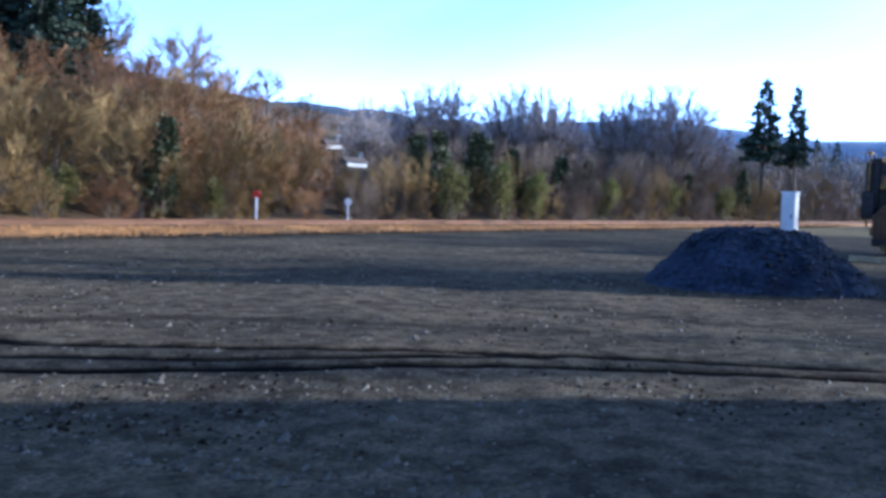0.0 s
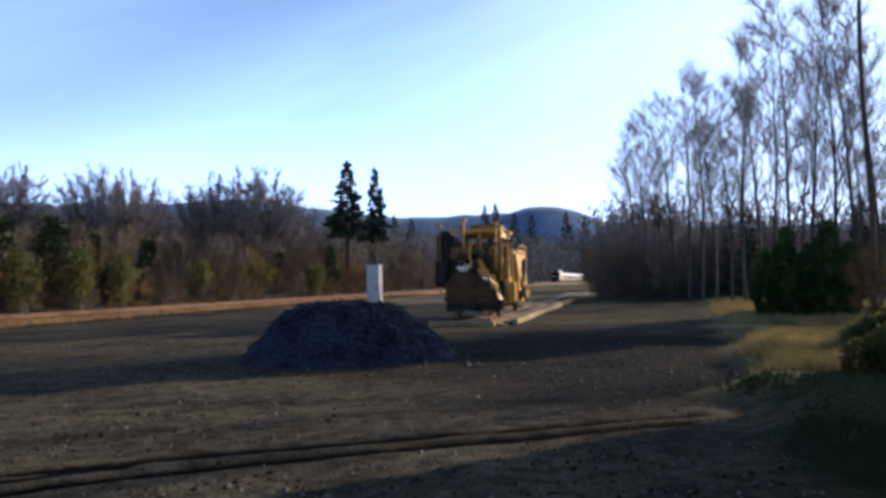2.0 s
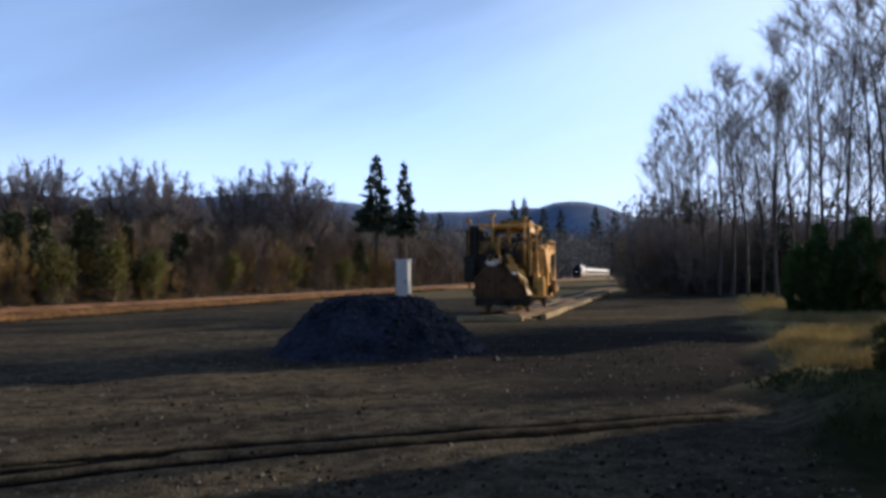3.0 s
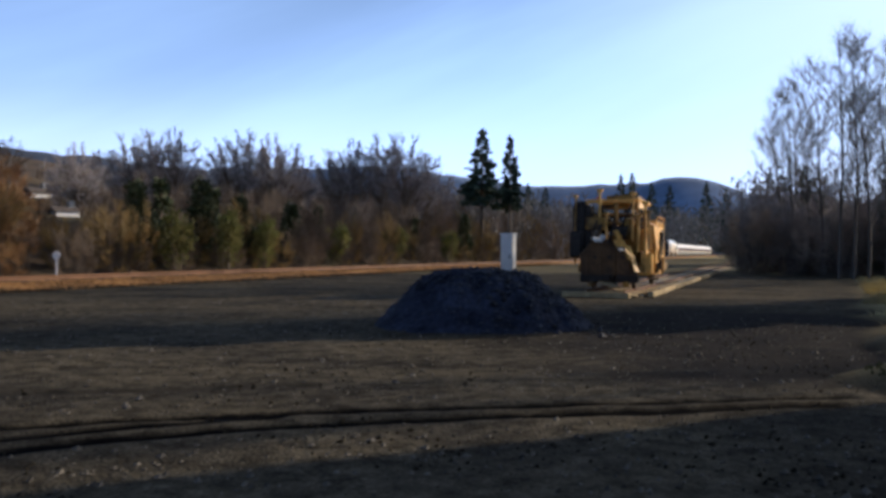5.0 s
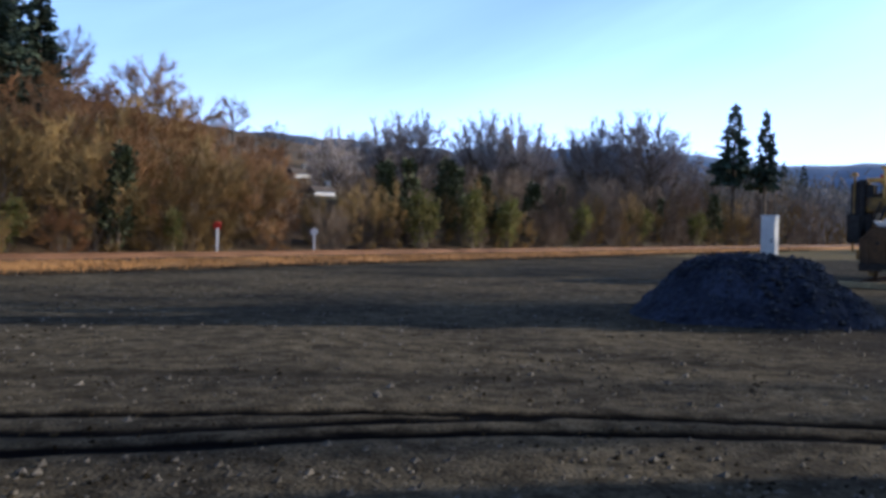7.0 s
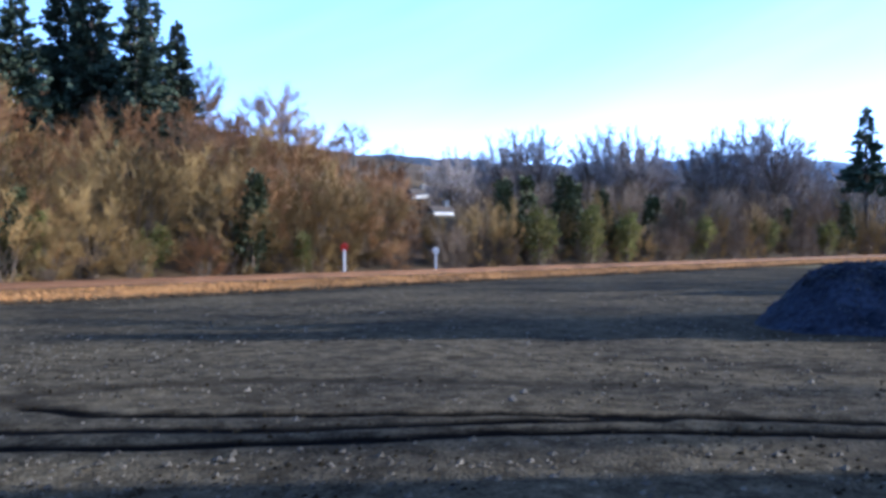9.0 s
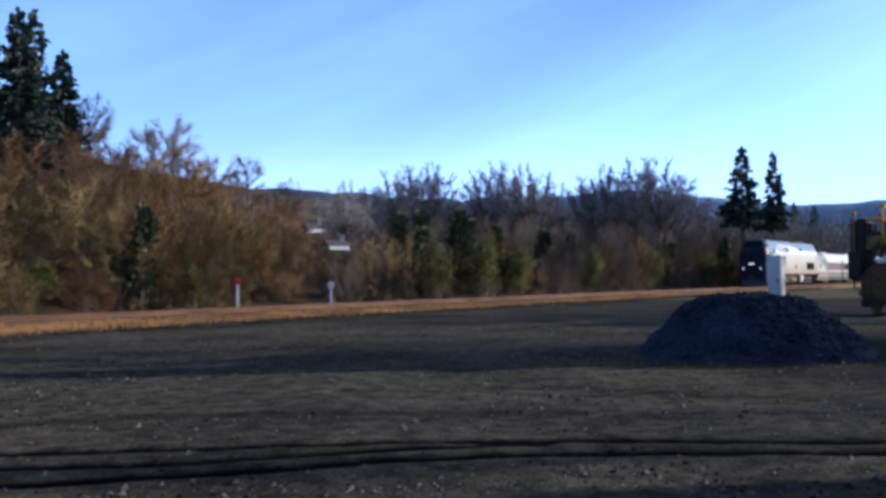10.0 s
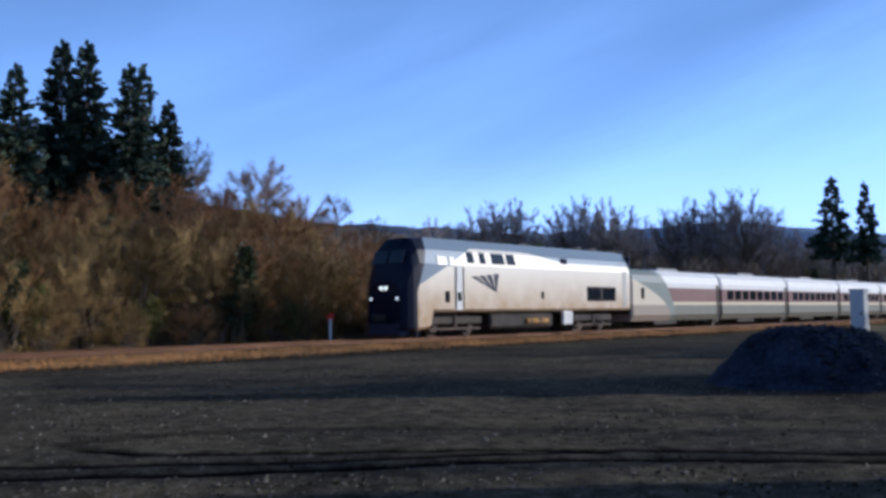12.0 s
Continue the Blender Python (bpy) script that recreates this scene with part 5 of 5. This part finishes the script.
for az, e in ((6.2, 4.9), (8.5, 4.4), (9.6, 4.2), (14.4, 4.9), (15.1, 5.0), (16.3, 4.4), (19.6, 4.4), (17.4, 4.2), (20.8, 4.0)):
    by_ray(FIR_THIN, az, 240 if az < 12 else 640, e, 14.0, 0, az * 50, "distant dark green fir tree")


def far_wood(az0, az1, dist, el0, el1, count, seed, name, material, label):
    """Far trees as one mass of thin twig sprays with uneven tops."""
    rng, m = random.Random(seed), Mesh()
    for _ in range(count):
        az = rng.uniform(az0, az1)
        d = max(dist, 31.1 / math.sin(radians(max(3.2, 23.6 - az))) * 1.1 + 12 if az < 21.3 else 0) * rng.uniform(1.0, 1.3)
        e = el0 + (el1 - el0) * (az - az0) / (az1 - az0)
        h = (EYE_Z + d * math.tan(radians(e))) * rng.uniform(0.6, 1.08)
        a = radians(az)
        x, y = d * math.sin(a), d * math.cos(a)
        m.tube((x, y, 0), (x, y, h * 0.9), 0.18, 0.05, 3, False)
        for _ in range(34):
            z = h * rng.uniform(0.08, 1.0)
            w = h * 0.2 * (1.15 - abs(z / h - 0.55))
            c = Vector((x + rng.gauss(0, w), y + rng.gauss(0, w), z))
            m.tube(c, c + Vector((rng.uniform(-1, 1), rng.uniform(-1, 1), rng.uniform(0.2, 1.5))) * h * 0.09, d * 0.0011, 0, 3)
    tagged(new(name, m.data(name, material)), label, "woods", kind="stuff")


far_wood(-22, 12, 118, 4.8, 3.6, 420, 61, "far_wood", M_FAR, "hazy leafless wood beyond the railway")
far_wood(8, 27, 210, 2.9, 2.8, 300, 62, "distant_wood", M_FAR, "hazy leafless wood where the tracks meet the hills")

far_wood(21.4, 27, 112, 4.4, 4.8, 90, 63, "thin_wood", M_TWIG_PALE, "hazy pale leafless wood behind the alders")
far_wood(26, 42, 84, 4.2, 4.6, 170, 64, "alder_wood", M_TWIG_PALE, "hazy pale leafless undergrowth behind the alders")

# alders and undergrowth on the lot's right-hand side
ra = random.Random(9)
for az, d, e in ((22.9, 92, 7.6), (23.8, 88, 9.0), (24.6, 84, 8.6), (25.4, 80, 10.2), (26.2, 76, 9.6), (27.0, 72, 10.8), (27.8, 68, 10.2), (28.6, 66, 11.6), (29.5, 62, 11.0), (30.3, 60, 12.6),
                 (31.2, 72, 12.2), (32.0, 70, 12.6), (32.9, 46, 16.5), (34.0, 41, 13.6), (35.2, 44, 14.0), (36.3, 44, 16.5), (37.6, 48, 14.0), (25.0, 98, 7.0), (28.2, 90, 8.0), (30.0, 80, 9.0), (33.6, 70, 9.5), (36.9, 74, 10.0)):
    by_ray(ra.choice((ALDER, ALDER_B)), az, d * 0.9, e, 16.0, 0.1, ra.uniform(0, 360))
for k in range(76):
    az = 21.8 + k * 0.275
    by_ray(ra.choice((BRUSH_PALE, BRUSH_PALE, BRUSH_GREY)), az, 78 - 0.12 * k + ra.uniform(-8, 8), ra.uniform(1.2, 4.4), 6.8, 0.1, ra.uniform(0, 360))
for az, d, e in ((25.2, 86, 5.2), (26.0, 84, 4.0), (29.4, 70, 4.4), (30.6, 66, 4.2), (38.6, 64, 5.2), (36.8, 68, 4.6)):
    by_ray(FIR_THIN, az, d, e, 14.0, 0.1, az * 13, "young dark fir among the alders")


def bare_pole(az, dist, top):
    p = polar(az, dist)
    t = thing("dead_trunk", "tall dark limbless tree trunk", "tree", m=p)
    m = Mesh()
    m.loft([[(0.12 * math.sin(k * 0.9) + (0.12 - 0.007 * k) * math.cos(a * math.pi / 4), (0.12 - 0.007 * k) * math.sin(a * math.pi / 4), top * k / 8) for a in range(8)] for k in range(9)])
    part("trunk", m, M_BARK, t)


# unseen dense firs past the alders, added so that their shadows cross the lot
for x, y, h in ((33.8, 34.8, 15.0), (37.5, 34.6, 16.5), (45, 40.2, 17.5)):
    put(FIR_HIGH, pose(x, y, 0.1, 0, 0, x * 40) @ Matrix.Scale(h / 16.0, 4))
# more unseen growth, added to shade the lot's right side
for x, y, h, ob in ((34, 24.2, 14, ALDER), (18.5, 15.2, 2.8, BRUSH_GREY)):
    put(ob, pose(x, y, 0.2, 0, 0, x * 31) @ Matrix.Scale(h / (6.8 if ob in (BRUSH, BRUSH_RED, BRUSH_GREY) else 14.5), 4))
bare_pole(37.1, 36, 15)
bare_pole(39.1, 35, 16)

CEDAR = leafy(43, [((-1.4, 0, 1.2), (0.45, 0.5, 1.15)), ((-0.72, 0.3, 1.55), (0.4, 0.5, 1.5)), ((0.0, -0.2, 1.3), (0.42, 0.5, 1.2)), ((0.62, 0.15, 1.75), (0.42, 0.5, 1.65)), ((1.3, -0.1, 1.35), (0.42, 0.5, 1.2)), ((0, 0, 0.7), (1.3, 0.6, 0.8))],
              2200, 0.13, M_SHRUB, "dense dark green cedar shrub with upright lobes", "cedar_shrub", "shrub")
CEDAR.matrix_basis = polar(33.7, 34.0, 0.1, -30, 1.03)
RIGHT_BUSH = leafy(44, [((0, 0, 0.6), (1.0, 0.8, 0.8)), ((0.9, 0.3, 0.8), (0.9, 0.8, 0.9)), ((-0.8, 0.1, 0.5), (0.7, 0.6, 0.6))], 700, 0.16, M_MOSS, "yellow-green bush at the lot's edge", "bush", "bush")
RIGHT_BUSH.matrix_basis = polar(37.6, 14.0, 0.2, 0, 0.5)
for az, d, s in ((40.0, 13.5, 0.6), (36.3, 17.5, 0.5), (38.8, 17, 0.7), (41.5, 18, 0.8), (42.5, 13, 0.7)):
    put(RIGHT_BUSH, polar(az, d, 0.15, az * 17, s))
for az, d, e in ((39.6, 29, 2.0), (37.2, 33, 2.0), (41.8, 31, 2.4)):
    by_ray(BRUSH, az, d, e, 6.2, 0.2, az * 11)


def grass(name, material, label, spots, count, seed, h0, h1):
    rng, m = random.Random(seed), Mesh()
    for _ in range(count):
        (x0, y0), (rx, ry) = rng.choice(spots)
        a, r = rng.uniform(0, 2 * math.pi), math.sqrt(rng.random())
        x, y = x0 + rx * r * math.cos(a), y0 + ry * r * math.sin(a)
        if turf_at(x, y) < 0.35 + 0.4 * rng.random():
            continue
        z = turf_rise(x, y, turf_at(x, y))
        for _ in range(3):
            h = rng.uniform(h0, h1)
            b = Vector((x + rng.uniform(-.08, .08), y + rng.uniform(-.08, .08), z - 0.03))
            m.tube(b, b + Vector((rng.gauss(0, 0.55), rng.gauss(0, 0.55), 0.9)).normalized() * h, 0.016, 0, 3)
    tagged(new(name, m.data(name, material)), label, "grass", kind="stuff")


grass("dry_grass", M_DRY, "tufts of dry yellow winter grass on the bank", [((11.5, 18), (4, 5)), ((20, 33), (5, 5)), ((9, 14.2), (3, 3)), ((27, 47), (6, 9)), ((21.5, 37.5), (3.5, 5)), ((18, 28), (3, 4))], 20000, 71, 0.1, 0.35)
grass("green_grass", M_GREEN, "short green grass in the shade of the bank", [((6.5, 9), (3, 2.5)), ((7.5, 10.8), (2.6, 1.4))], 3500, 72, 0.03, 0.09)


# Dark tufts, added to stand for the dark ditch line below the ballast.
def toe_tufts():
    rng, m = random.Random(81), Mesh()
    for _ in range(5000):
        s = -32 + 110 * rng.random() ** 1.5
        b = on_track(s, 4.0 + rng.gauss(0.15, 0.22), -0.02)
        for _ in range(2):
            m.tube(b, b + Vector((rng.gauss(0, 0.5), rng.gauss(0, 0.5), 1)).normalized() * rng.uniform(0.08, 0.26), 0.02, 0, 3)
    tagged(new("trackside_weeds", m.data("trackside_weeds", M_EDGE_TUFT)), "dark tufts added for the dark line along the ballast foot", "weeds", kind="stuff")


toe_tufts()


# ---- houses on the slope ----
def house(az, dist, z, w, h, d):
    t = thing("house", "small pale house among the trees on the slope", "house", m=polar(az, dist, z, -az + 25))
    part("wall", Mesh().box(-w / 2, w / 2, -d / 2, d / 2, 0, h), M_HOUSE, t)
    r = Mesh()
    r.loft([[(x, -d / 2 - 0.15, h), (x, d / 2 + 0.15, h), (x, 0, h + d * 0.3)] for x in (-w / 2 - 0.15, w / 2 + 0.15)])
    part("roof", r, M_ROOF, t)
    for x in (-w * 0.25, w * 0.2):
        wd = part("window", Mesh().box(x - 0.6, x + 0.6, -d / 2 - 0.05, -d / 2 - 0.003, h * 0.35, h * 0.75), M_WHITE, t)
        part("pane", Mesh().box(x - 0.5, x + 0.5, -d / 2 - 0.07, -d / 2 - 0.053, h * 0.4, h * 0.7), M_GLASS, wd)
    part("chimney", Mesh().box(w * 0.2, w * 0.2 + 0.5, -0.25, 0.25, h, h + d * 0.55), M_CONC, t)


house(-21.6, 88, 5.1, 1.8, 1.6, 1.8)
house(-20.2, 82, 3.4, 2.0, 1.4, 1.8)


# ---- the station building, unseen and added for the shadow over the near ground ----
def station():
    t = thing("station_building", "unseen plain brown timber station building beside the lot, added for its shadow", "building", m=pose(32, 11.1, 0, 0, 0, 14))
    part("wall", Mesh().box(-6, 6, -14, 8.5, 0, 10.6), M_SIDING, t)
    # unseen wing, added to hold sky light off the near ground
    part("wing", Mesh().box(-56, -6.01, -22, -13.5, 0, 9.0), M_SIDING, t)
    part("roof", Mesh().box(-6.2, 6.2, -14.2, 8.5, 10.6, 10.9), M_ROOF, t)
    part("wing_roof", Mesh().box(-56.2, -6.21, -22.2, -13.0, 9.0, 9.3), M_ROOF, t)


station()

for ob in PROTOTYPES:
    for o in (*ob.children_recursive, ob):
        bpy.data.objects.remove(o)

# ---- sleepers of both tracks ----
ties(main, T0, -38, 290, RAIL_Z - 0.17)
ties(side_track, S0, -0.6, 60, 0.07)

motions()
